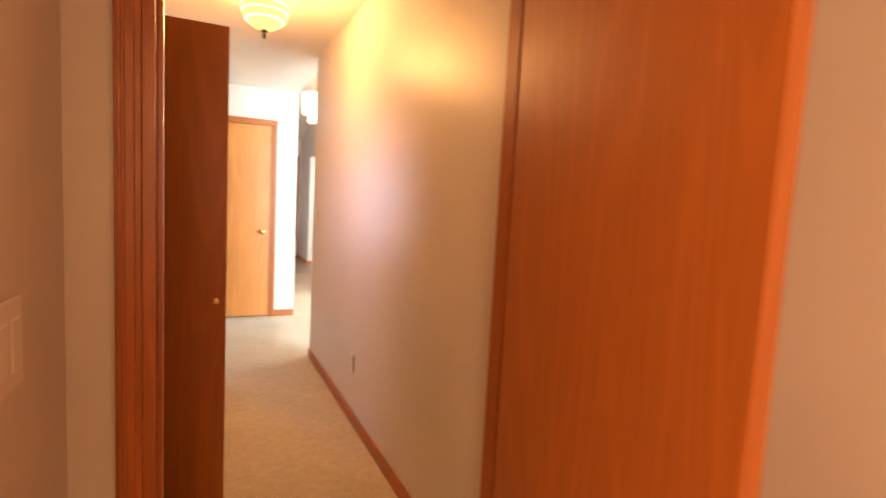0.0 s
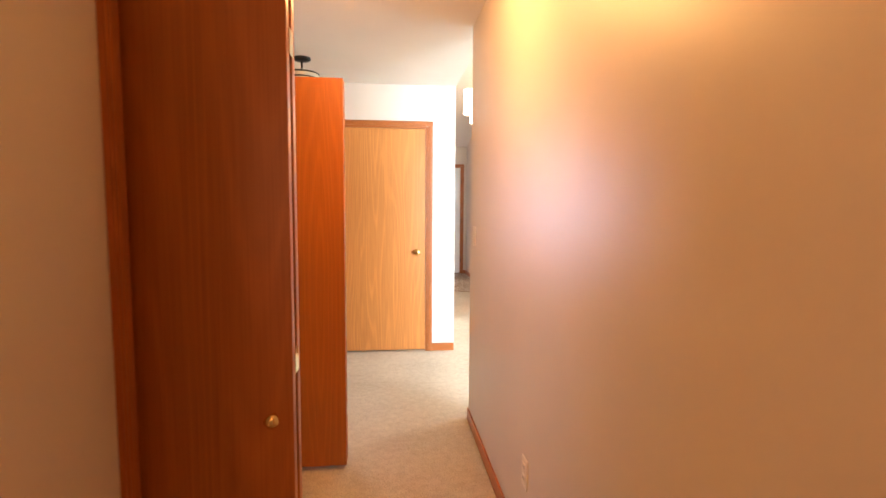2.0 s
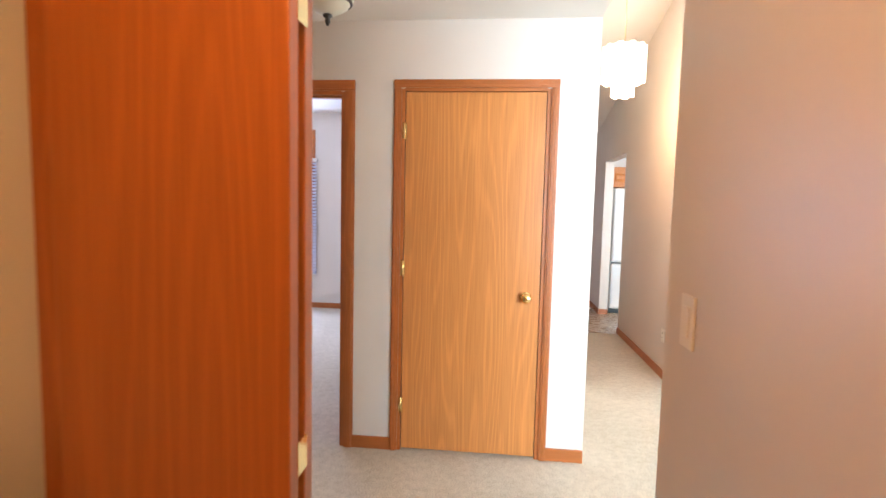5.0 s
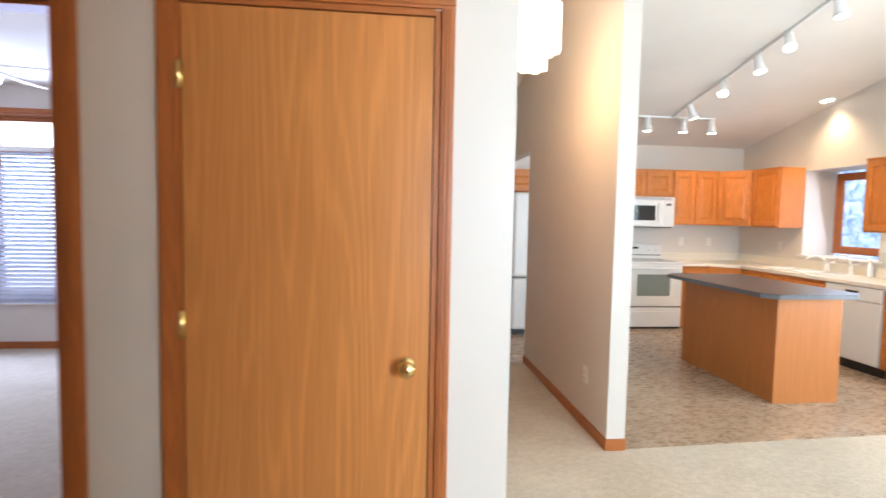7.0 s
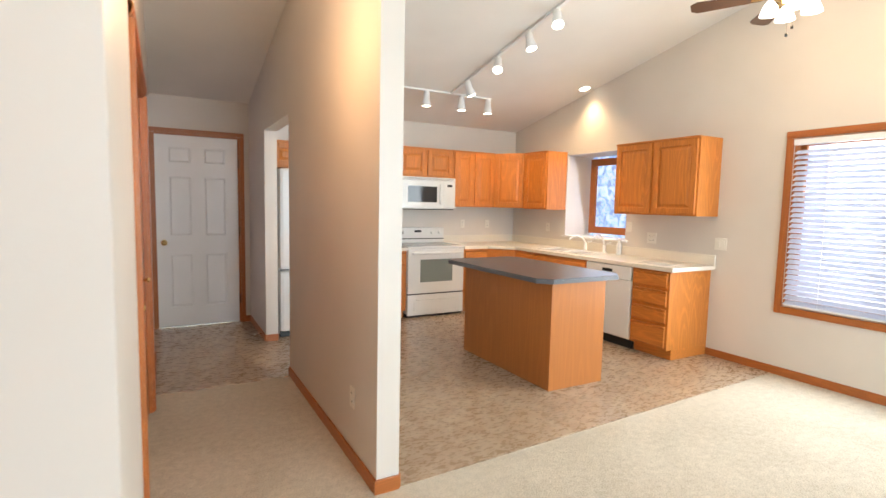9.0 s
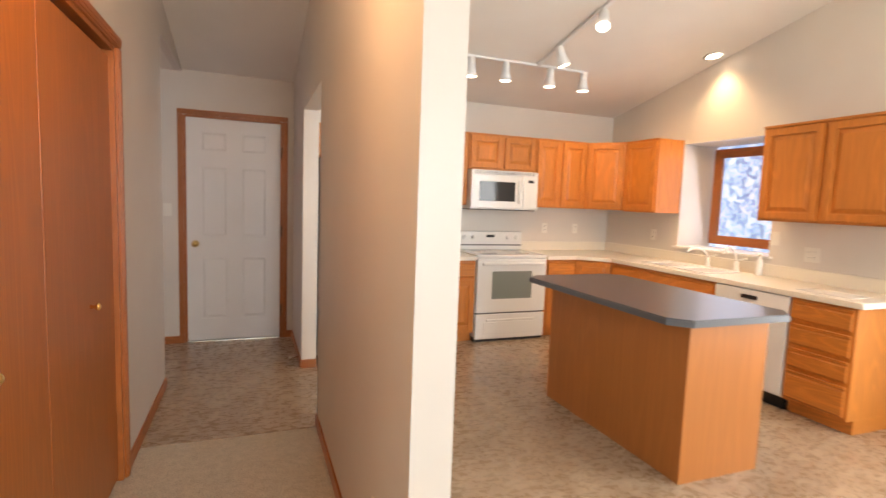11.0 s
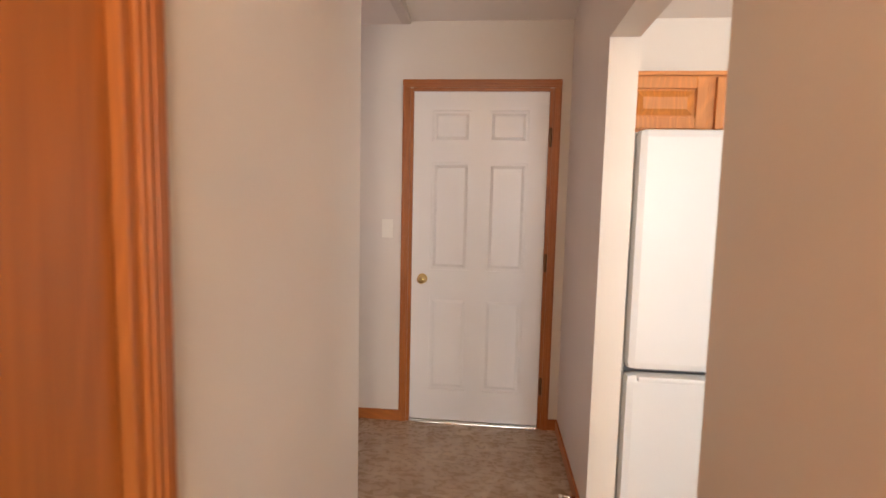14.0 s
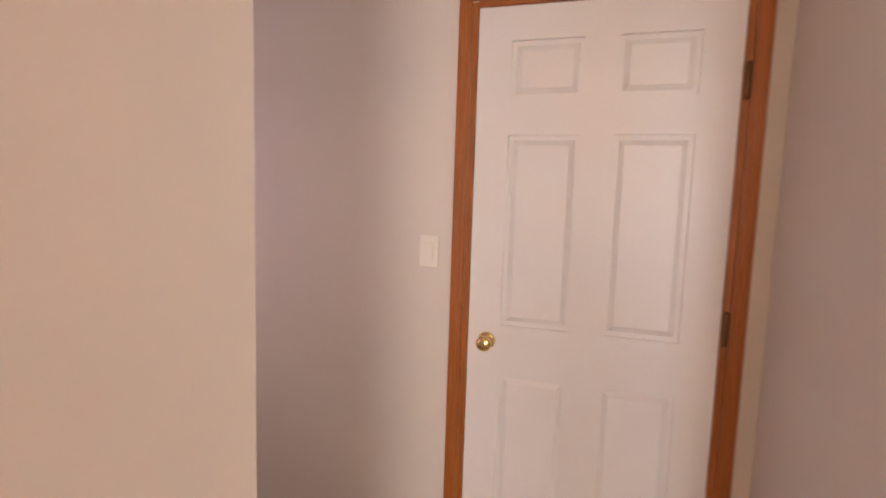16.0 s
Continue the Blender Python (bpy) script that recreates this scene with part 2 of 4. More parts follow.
def lathe(profile, at, axis="z", steps=24):
    """Turned shape: profile of (radius, height) about an axis through at."""
    bm = bmesh.new()
    rings = []
    for r, h in profile:
        ring = []
        for i in range(steps):
            a = 2 * math.pi * i / steps
            p = (r * math.cos(a), r * math.sin(a), h)
            if axis == "y":
                p = (p[0], p[2], -p[1])
            elif axis == "x":
                p = (p[2], p[0], p[1])
            ring.append(bm.verts.new(Vector(p) + Vector(at)))
        rings.append(ring)
    for a, b in zip(rings, rings[1:]):
        for i in range(steps):
            bm.faces.new((a[i], a[(i + 1) % steps], b[(i + 1) % steps], b[i]))
    for ring in (rings[0], rings[-1]):
        bm.faces.new(ring)
    bmesh.ops.recalc_face_normals(bm, faces=bm.faces)
    for f in bm.faces:
        f.smooth = len(f.verts) == 4
    return bm


def tube(points, radius, steps=10):
    """A bent round bar through points."""
    bm = bmesh.new()
    rings = []
    pts = [Vector(p) for p in points]
    for i, p in enumerate(pts):
        d = (pts[min(i + 1, len(pts) - 1)] - pts[max(i - 1, 0)]).normalized()
        side = d.cross(Vector((0.31, 0.53, 0.79))).normalized()
        up = d.cross(side)
        rings.append([bm.verts.new(p + radius * (math.cos(a) * side + math.sin(a) * up)) for a in (2 * math.pi * k / steps for k in range(steps))])
    for a, b in zip(rings, rings[1:]):
        for i in range(steps):
            bm.faces.new((a[i], a[(i + 1) % steps], b[(i + 1) % steps], b[i])).smooth = True
    bm.faces.new(rings[0])
    bm.faces.new(rings[-1])
    bmesh.ops.recalc_face_normals(bm, faces=bm.faces)
    return bm


def prism(outline, z0, z1, bevel=0.0):
    bm = bmesh.new()
    low = [bm.verts.new((x, y, z0)) for x, y in outline]
    high = [bm.verts.new((x, y, z1)) for x, y in outline]
    k = len(outline)
    for i in range(k):
        bm.faces.new((low[i], low[(i + 1) % k], high[(i + 1) % k], high[i]))
    bm.faces.new(low)
    bm.faces.new(high)
    bmesh.ops.recalc_face_normals(bm, faces=bm.faces)
    if bevel:
        es = [e for e in bm.edges if abs(e.verts[0].co.z - e.verts[1].co.z) < 1e-6]
        bmesh.ops.bevel(bm, geom=es, offset=bevel, segments=2, affect="EDGES")
    return bm


def to_mesh(name, bm, mat):
    me = bpy.data.meshes.new(name)
    bm.to_mesh(me)
    bm.free()
    me.materials.append(mat)
    return me


def thing(name, at, label, category, group="", kind=""):
    ob = new(name)
    ob.location = at
    ob.empty_display_size = 0.1
    ORIGIN[ob.name] = Vector(at)
    return tagged(ob, label, category, group, kind)


def part(name, bm, mat, parent, label=""):
    """One mesh under a thing or a part; bm is in world places."""
    o = ORIGIN[parent.name]
    bmesh.ops.translate(bm, verts=bm.verts, vec=-o)
    ob = new(name, to_mesh(name, bm, mat))
    ob.parent = parent
    ORIGIN[ob.name] = o
    if label:
        tagged(ob, label)
    return ob


def single(name, bm, mat, label, category, kind="", group=""):
    ob = new(name, to_mesh(name, bm, mat))
    ORIGIN[ob.name] = Vector((0, 0, 0))
    return tagged(ob, label, category, group, kind)


# ---- the plan ----
FLAT = 2.41            # flat ceilings
HALL_L, HALL_R = -0.12, 0.924
HALL_END = -1.52
X1, XP, X2, X2K = 1.03, 1.008, 1.966, 2.083
BACK = 5.21
EAST = 5.69
RIDGE = 0.0


def vault(y):
    return 2.475 + 0.222 * (BACK - max(y, RIDGE)) - 0.222 * max(0.0, RIDGE - y)


def wall(name, axis, p0, p1, a0, a1, holes=(), top=FLAT, label="beige painted drywall wall", sloped=False):
    """A wall along an axis ("x" or "y"), p0 to p1 thick, a0 to a1 long, with holes (a, b, low, high)."""
    bm = bmesh.new()
    cuts = sorted({a0, a1, *[h for hole in holes for h in hole[:2]], *([RIDGE] if sloped and a0 < RIDGE < a1 else [])})
    for u, v in zip(cuts, cuts[1:]):
        spans = [(0.0, top)]
        for h in holes:
            if h[0] <= u and v <= h[1]:
                spans = ([(0.0, h[2])] if h[2] > 0 else []) + ([(h[3], top)] if h[3] < top else [])
        for lo, hi in spans:
            vs = box(bm, u, p0, lo, v, p1, hi) if axis == "x" else box(bm, p0, u, lo, p1, v, hi)
            if sloped and hi == top:
                for w in vs:
                    if w.co.z > hi - 1e-4:
                        w.co.z = vault(w.co.y) + 0.04
    return single(name, bm, WALL, label, "wall", "structure")


# floors
single("ground", cube(-60, -60, -0.40, 60, 60, -0.30), CARPET, "bare ground round the house", "ground", "structure")
floor = single("floor", cube(-3.7, -9.0, -0.2, 5.9, 5.33, 0.0), CARPET, "beige cut-pile wall-to-wall carpet", "carpet", "structure")
bm = prism([(X2K - 0.10, 1.27), (EAST, 1.44), (EAST, BACK), (X2K - 0.10, BACK)], -0.02, 0.004)
single("vinyl_floor_kitchen", bm, VINYL, "mottled grey-brown sheet vinyl floor", "floor", "structure")
single("vinyl_floor_hall", cube(-0.6, 3.12, -0.02, X2K - 0.10, BACK, 0.005), VINYL, "mottled grey-brown sheet vinyl floor", "floor", "structure")

# ceilings
single("ceiling_hall", cube(-3.0, -9.0, FLAT, X1, 0.0, FLAT + 0.12), CEIL, "flat off-white textured ceiling", "ceiling", "structure")
single("ceiling_start", cube(X1, -9.0, FLAT, 1.75, -4.49, FLAT + 0.12), CEIL, "flat off-white textured ceiling", "ceiling", "structure")
single("ceiling_bedroom", cube(-3.67, 0.12, 2.62, 0.0, 3.97, 2.74), CEIL, "flat off-white bedroom ceiling", "ceiling", "structure")
single("ceiling_back_hall", cube(-0.72, 3.0, 2.46, 0.95, BACK + 0.12, 2.58), CEIL, "flat low ceiling of the side passage", "ceiling", "structure")
bm = bmesh.new()
for ya, yb in ((RIDGE, BACK + 0.12), (-5.12, RIDGE)):
    vs = box(bm, 0.92, ya, 0, EAST + 0.12, yb, 1)
    for v in vs:
        v.co.z = vault(v.co.y) + (0.14 if v.co.z > 0.5 else 0)
single("ceiling_vault", bm, CEIL, "sloping off-white vaulted ceiling", "ceiling", "structure")

# walls
wall("wall_start", "x", -4.61, -4.49, -0.22, 1.60, [(0.02, 0.852, 0, 2.03)])
wall("wall_start_left", "y", -0.22, -0.10, -8.5, -4.61, [(-7.0, -5.9, 0.9, 2.0)])
wall("wall_start_right", "y", 1.48, 1.60, -8.5, -4.61)
wall("wall_start_back", "x", -8.62, -8.5, -0.22, 2.6)
wall("wall_hall_right", "y", HALL_R, X1, -4.49, HALL_END)
wall("wall_hall_left", "y", HALL_L - 0.12, HALL_L, -4.49, -1.86, [(-3.50, -2.02, 0, 2.0)])
wall("wall_laundry_back", "y", -1.17, -1.05, -3.72, -1.86)
wall("wall_laundry_south", "x", -3.72, -3.60, -1.05, HALL_L - 0.12)
wall("wall_laundry_north", "x", -1.98, -1.86, -1.39, HALL_L - 0.12)
wall("wall_recess_left", "y", -1.39, -1.27, -1.98, 0.0, [(-0.83, -0.07, 0, 2.03)])
wall("wall_closet_front", "x", 0.0, 0.12, -1.39, X1, [(-1.06, -0.345, 0, 2.03), (-0.016, 0.778, 0, 2.046)], top=2.62, label="pale painted drywall wall between two doors")
wall("wall_bedroom_left", "y", -3.67, -3.55, 0.0, 3.85, top=2.62)
wall("wall_bedroom_front", "x", 0.0, 0.12, -3.55, -1.39, top=2.62)
wall("wall_bedroom_right", "y", -0.12, 0.0, 0.12, 3.85, top=2.62)
wall("wall_bedroom_window", "x", 3.85, 3.97, -3.67, 0.0, [(-3.31, -1.97, 0.52, 2.34)], top=2.62)
wall("wall_passage_left", "y", 0.86, XP, 0.12, 4.065, [(1.30, 2.81, 0, 2.03)], sloped=True)
wall("wall_side_passage", "x", 3.945, 4.065, -0.72, 0.86, top=2.46)
wall("wall_side_passage_end", "y", -0.84, -0.72, 3.945, BACK + 0.12, [(4.27, 4.97, 0.9, 2.0)], top=2.46)
wall("wall_divider", "y", X2, X2K, 1.27, BACK, [(3.16, 4.235, 0, 2.07)], sloped=True, label="beige drywall divider with a square pass-through")
wall("wall_north", "x", BACK, BACK + 0.12, -0.72, EAST, [(1.018, 1.858, 0, 2.084)], top=2.50)
wall("wall_east", "y", EAST, EAST + 0.12, -5.12, BACK + 0.12, [(-0.07, 1.395, 0.60, 2.00), (3.10, 4.085, 1.03, 2.06)], sloped=True, label="cream painted drywall wall")
wall("wall_south", "x", -5.12, -5.0, 1.60, EAST, [(2.0, 4.6, 0.5, 2.1)], top=2.55)
wall("wall_living_west", "y", X1, X1 + 0.06, -4.49, HALL_END - 0.002, sloped=True)
bm = bmesh.new()
for ya, yb in ((-5.0, RIDGE), (RIDGE, 0.12)):
    for v in box(bm, 0.91, ya, FLAT + 0.121, X1 - 0.003, yb, 3):
        if v.co.z > 2.9:
            v.co.z = vault(v.co.y) + 0.04
single("wall_above_hall", bm, WALL, "beige drywall above the flat hall ceiling", "wall", "structure")
bm = bmesh.new()
for v in box(bm, 0.95, 4.065, 2.46, XP, BACK, 3):
    if v.co.z > 2.9:
        v.co.z = vault(v.co.y) + 0.04
single("soffit", bm, WALL, "drywall drop where the flat ceiling meets the vault", "wall", "structure")
# deep box of the sink window
bm = bmesh.new()
box(bm, EAST + 0.12, 2.98, 0.95, 6.14, 3.10, 2.16)
box(bm, EAST + 0.12, 4.085, 0.95, 6.14, 4.205, 2.16)
box(bm, EAST + 0.12, 3.10, 2.06, 6.14, 4.085, 2.16)
box(bm, EAST + 0.12, 3.10, 0.93, 6.14, 4.085, 1.03)
single("wall_window_box", bm, WALL, "deep painted box round the sink window", "wall", "structure")

# ---- trim ----


def baseboards():
    runs = [  # axis, face, side, from, to
        ("y", HALL_R, -1, -4.49, HALL_END), ("x", HALL_END, 1, HALL_R, X1 + 0.06),
        ("y", HALL_L, 1, -4.49, -3.57), ("y", HALL_L, 1, -1.95, -1.86), ("x", -1.86, 1, -1.27, HALL_L),
        ("y", -1.27, 1, -1.86, -0.90), ("x", 0.0, -1, -0.285, -0.062), ("x", 0.0, -1, 0.824, X1),
        ("y", XP, 1, 0.12, 1.238), ("y", XP, 1, 2.872, 4.065), ("x", 4.065, 1, -0.72, XP), ("x", BACK, -1, -0.72, 0.97),
        ("x", BACK, -1, 1.905, X2), ("y", X2, -1, 4.235, BACK), ("x", 4.235, -1, X2, X2K), ("y", X2, -1, 1.27, 3.16),
        ("x", 1.27, -1, X2 - 0.012, X2K), ("x", 3.16, 1, X2, X2K), ("y", X2K, 1, 1.27, 3.16), ("y", EAST, -1, -5.0, 2.05),
        ("y", -3.55, 1, 0.12, 3.85), ("x", 3.85, -1, -3.55, -0.12), ("x", -1.98, -1, -1.05, -0.32),
        ("x", -5.0, 1, 1.6, EAST), ("y", -0.10, 1, -8.5, -4.61), ("y", -0.12, -1, 0.12, 3.85),
    ]
    for axis, face, side, a, b in runs:
        bm = bmesh.new()
        lo, hi = (face, face + side * 0.012) if side > 0 else (face + side * 0.012, face)
        if axis == "y":
            box(bm, lo, a, 0, hi, b, 0.072, 0.003)
        else:
            box(bm, a, lo, 0, b, hi, 0.072, 0.003)
        single("baseboard", bm, OAK_Y if axis == "y" else OAK_X, "honey-stained oak baseboard", "baseboard", "structure")


baseboards()



def casing_bm(axis, face, side, a, b, z0, z1, width=0.062, legs=True):
    """Moulded casing pieces round an opening: list of (bmesh, is_upright)."""
    out = []

    def piece(u0, u1, w0, w1, upright):
        bm = bmesh.new()
        for inset, depth in ((0.0, 0.012), (0.010, 0.017), (0.024, 0.020)):
            lo, hi = sorted((face, face + side * depth))
            uu0, uu1, ww0, ww1 = u0, u1, w0, w1
            if upright:
                if u0 < a:
                    uu0, uu1 = u0 + inset * 0.5, u1 - inset
                else:
                    uu0, uu1 = u0 + inset, u1 - inset * 0.5
            else:
                ww0, ww1 = w0 + inset, w1 - inset * 0.5
            if axis == "x":
                box(bm, uu0, lo, ww0, uu1, hi, ww1, 0.002)
            else:
                box(bm, lo, uu0, ww0, hi, uu1, ww1, 0.002)
        out.append((bm, upright))

    piece(a - width, a - 0.004, z0, z1 + 0.002, True)
    piece(b + 0.004, b + width, z0, z1 + 0.002, True)
    piece(a - width, b + width, z1 + 0.004, z1 + width, False)
    return out


def door_frame(name, axis, face, back, side, a, b, z1, label, z0=0.0, both=False, stop=0.5, width=0.062):
    """Jamb lining and casings of one doorway."""
    at = ((a + b) / 2, face, 0) if axis == "x" else (face, (a + b) / 2, 0)
    t = thing(name, at, label, "door frame", kind="structure")
    flat = OAK_X if axis == "x" else OAK_Y
    for fc, sd in ((face, side), (back, -side)) if both else ((face, side),):
        for bm, up in casing_bm(axis, fc, sd, a, b, z0, z1, width):
            part("casing", bm, OAK_V if up else flat, t)
    lo, hi = sorted((face, back))
    lo, hi = lo - 0.002, hi + 0.002
    for u0, u1, w0, w1 in ((a - 0.004, a + 0.016, z0, z1), (b - 0.016, b + 0.004, z0, z1), (a + 0.016, b - 0.016, z1 - 0.016, z1 + 0.004)):
        bm = cube(u0, lo, w0, u1, hi, w1, 0.001) if axis == "x" else cube(lo, u0, w0, hi, u1, w1, 0.001)
        part("jamb", bm, OAK_V if w1 - w0 > 1 else flat, t)
    if stop:
        m = lo + (hi - lo) * stop
        for u0, u1, w0, w1 in ((a + 0.016, a + 0.026, z0, z1 - 0.016), (b - 0.026, b - 0.016, z0, z1 - 0.016), (a + 0.026, b - 0.026, z1 - 0.026, z1 - 0.016)):
            bm = cube(u0, m, w0, u1, m + 0.03, w1) if axis == "x" else cube(m, u0, w0, m + 0.03, u1, w1)
            part("stop", bm, OAK_V if w1 - w0 > 1 else flat, t)
    return t


def knob_bm(at, axis, s):
    """Round door knob with its rose, standing off along an axis."""
    prof = [(0.0315, 0), (0.0315, 0.004), (0.026, 0.008), (0.013, 0.012), (0.012, 0.026), (0.020, 0.033), (0.0275, 0.043), (0.0275, 0.052), (0.021, 0.061), (0.008, 0.065)]
    return lathe([(r, h * s) for r, h in prof], at, axis, 20)


def hinge(t, x, y, z, long_axis="z"):
    bm = lathe([(0.007, -0.045), (0.007, 0.045)], (x, y, z), "z", 10)
    box(bm, x - 0.012, y + 0.002, z - 0.044, x + 0.012, y + 0.005, z + 0.044)
    part("hinge", bm, BRASS, t, "small brass butt hinge")


# oak closet door facing the hall
door_frame("trim_closet_door", "x", 0.0, 0.12, -1, -0.018, 0.780, 2.048, "moulded oak casing round a closed closet door", stop=0.6, width=0.046)
d = thing("door_1", (0.38, 0.02, 0), "closed flush honey oak door with brass knob", "door", kind="structure")
part("leaf", cube(0.001, 0.004, 0.012, 0.761, 0.040, 2.029, 0.002), OAK, d)
part("door_handle", knob_bm((0.687, 0.004, 0.92), "y", -1), BRASS, d, "polished brass knob")
for z in (1.82, 1.06, 0.27):
    hinge(d, -0.004, -0.004, z)

# bedroom doorway and its opened leaf
door_frame("trim_bedroom_door", "x", 0.0, 0.12, -1, -1.06, -0.345, 2.03, "moulded oak casing round the open bedroom doorway", both=True, stop=0.25)
d = thing("door_2", (-1.04, 0.5, 0), "oak bedroom door standing open", "door", kind="structure")
swing = Matrix.Translation((-1.05, 0.14, 0)) @ pose(0, 0, 0, 0, 0, 41) @ Matrix.Translation((1.05, -0.14, 0))
for nm, bm, mt in (("leaf", cube(-1.085, 0.14, 0.012, -1.050, 0.84, 2.01, 0.002), OAK), ("door_handle", knob_bm((-1.050, 0.77, 0.93), "x", 1), BRASS)):
    bmesh.ops.transform(bm, matrix=swing, verts=bm.verts)
    part(nm, bm, mt, d)

# closed door in the recess
door_frame("trim_recess_door", "y", -1.27, -1.39, 1, -0.83, -0.07, 2.03, "moulded oak casing round a closed recess door", stop=0.2)
d = thing("door_3", (-1.29, -0.55, 0), "closed flush oak door in the recess", "door", kind="structure")
part("leaf", cube(-1.322, -0.812, 0.012, -1.286, -0.088, 2.012, 0.002), OAK, d)
part("door_handle", knob_bm((-1.286, -0.75, 0.93), "x", 1), BRASS, d)
bm = lathe([(0.007, -0.045), (0.007, 0.045)], (-1.280, -0.084, 1.06), "z", 10)
part("hinge", bm, BRASS, d)

# doorway of the first room and its opened leaf
door_frame("trim_start_door", "x", -4.61, -4.49, -1, 0.02, 0.852, 2.03, "moulded oak casing round the first doorway", both=True, stop=0.4, width=0.046)
d = thing("door_4", (0.82, -5.0, 0), "flush oak door standing wide open", "door", kind="structure")
swing = Matrix.Translation((0.785, -4.635, 0)) @ pose(0, 0, 0, 0, 0, -4.5) @ Matrix.Translation((-0.785, 4.635, 0))
for nm, bm, mt in (("leaf", cube(0.785, -5.285, 0.012, 0.821, -4.635, 2.01, 0.002), OAK_B), ("door_handle", knob_bm((0.821, -5.215, 0.90), "x", 1), BRASS)):
    bmesh.ops.transform(bm, matrix=swing, verts=bm.verts)
    part(nm, bm, mt, d)

# six-panel white door at the end of the passage
door_frame("trim_back_door", "x", BACK, BACK + 0.12, -1, 1.016, 1.860, 2.086, "moulded oak casing round the white door", stop=0.6, width=0.05)
d = thing("door_5", (1.44, BACK, 0), "closed white six-panel door with brass knob", "door", kind="structure")


def six_panel(x0, x1, z0, z1, y):
    bm = bmesh.new()
    box(bm, x0, y + 0.012, z0, x1, y + 0.036, z1)
    w, h = x1 - x0, z1 - z0
    st, mid = 0.115, 0.105
    xs = [(x0 + st, x0 + w / 2 - mid / 2), (x0 + w / 2 + mid / 2, x1 - st)]
    zs = [(z0 + 0.20, z0 + 0.79), (z0 + 0.965, z0 + 1.625), (z0 + 1.745, z0 + 1.935)]
    for a, b in ((x0, xs[0][0]), (xs[0][1], xs[1][0]), (xs[1][1], x1)):
        box(bm, a, y, z0, b, y + 0.0125, z1)
    for a, b in xs:
        for c, e in ((z0, zs[0][0]), (zs[0][1], zs[1][0]), (zs[1][1], zs[2][0]), (zs[2][1], z1)):
            box(bm, a, y, c, b, y + 0.0125, e)
    return bm, xs, zs


def raised_field(x0, x1, z0, z1, y, rise, slope):
    """A panel whose sloping margins rise to a flat field."""
    bm = cube(x0, y - rise, z0, x1, y + 0.002, z1)
    for v in bm.verts:
        if v.co.y < y - rise / 2:
            v.co.x += slope if v.co.x < (x0 + x1) / 2 else -slope
            v.co.z += slope if v.co.z < (z0 + z1) / 2 else -slope
    return bm


bm, xs, zs = six_panel(1.034, 1.842, 0.022, 2.068, BACK + 0.004)
leaf = part("leaf", bm, WHITE, d)
for a, b in xs:
    for c, e in zs:
        part("panel", raised_field(a + 0.012, b - 0.012, c + 0.012, e - 0.012, BACK + 0.016, 0.0085, 0.022), WHITE, d)
part("door_handle", knob_bm((1.103, BACK + 0.004, 0.928), "y", -1), BRASS, d, "polished brass keyed knob")
for z in (1.80, 1.05, 0.28):
    part("hinge", lathe([(0.004, -0.056), (0.009, -0.050), (0.009, 0.050), (0.004, 0.056)], (1.853, BACK - 0.010, z), "z", 12), BRONZE, d, "dark bronze butt hinge")
part("threshold", cube(1.03, BACK - 0.03, 0.005, 1.845, BACK + 0.06, 0.018, 0.004), NICKEL, d, "metal threshold strip")


def bifold_leaf(t, x0, y0, x1, y1, z0, z1):
    return part("panel", cube(x0, y0, z0, x1, y1, z1, 0.003), OAK_B, t)


# laundry bifolds, folded open and standing out into the hall
door_frame("trim_laundry", "y", HALL_L, HALL_L - 0.12, 1, -3.50, -2.02, 2.0, "moulded oak casing round the laundry closet", stop=0)
part("track", cube(HALL_L - 0.075, -3.48, 1.962, HALL_L - 0.045, -2.04, 1.982), NICKEL, bpy.data.objects["trim_laundry"], "metal door track")
for nm, y0, sgn in (("bifold_door", -3.476, 1), ("bifold_door", -2.072, 1)):
    t = thing(nm, (0.0, y0, 0), "folded-open flush oak bifold door", "bifold door", "laundry bifold doors")
    bifold_leaf(t, -0.175, y0, 0.203, y0 + 0.034, 0.022, 1.955)
    bifold_leaf(t, -0.170, y0 + 0.060, 0.203, y0 + 0.094, 0.022, 1.955)
    if y0 < -3:
        part("knob", lathe([(0.009, 0), (0.007, -0.012), (0.015, -0.018), (0.016, -0.026), (0.006, -0.031)], (0.160, y0, 0.885), "y", 16), BRASS, t, "small brass knob")
    for z in (0.3, 1.0, 1.7):
        part("hinge", cube(0.2025, y0 + 0.028, z - 0.028, 0.2045, y0 + 0.066, z + 0.028), BRASS, t)
    part("pivot", cube(-0.172, y0 + 0.008, 1.953, -0.150, y0 + 0.022, 1.984), NICKEL, t)

# passage closet bifolds, closed
door_frame("trim_passage_closet", "y", XP, 0.86, 1, 1.30, 2.81, 2.03, "moulded oak casing round a passage closet", stop=0)
for a, b, k in ((1.32, 1.975, 1.58), (1.979, 2.792, 2.43)):
    t = thing("closet_door", (1.0, (a + b) / 2, 0), "closed flush oak closet door with brass knob", "closet door", "passage closet doors")
    part("panel", cube(0.956, a, 0.02, 0.988, b, 1.99, 0.003), OAK_B, t)
    part("knob", lathe([(0.009, 0), (0.006, 0.014), (0.014, 0.022), (0.016, 0.030), (0.006, 0.036)], (0.988, k, 0.93), "x", 16), BRASS, t, "small brass knob")
single("closet_back", cube(0.60, 1.15, 0, 0.62, 2.75, 2.2), WALL, "dark painted closet interior", "wall", "structure")

# ---- windows ----


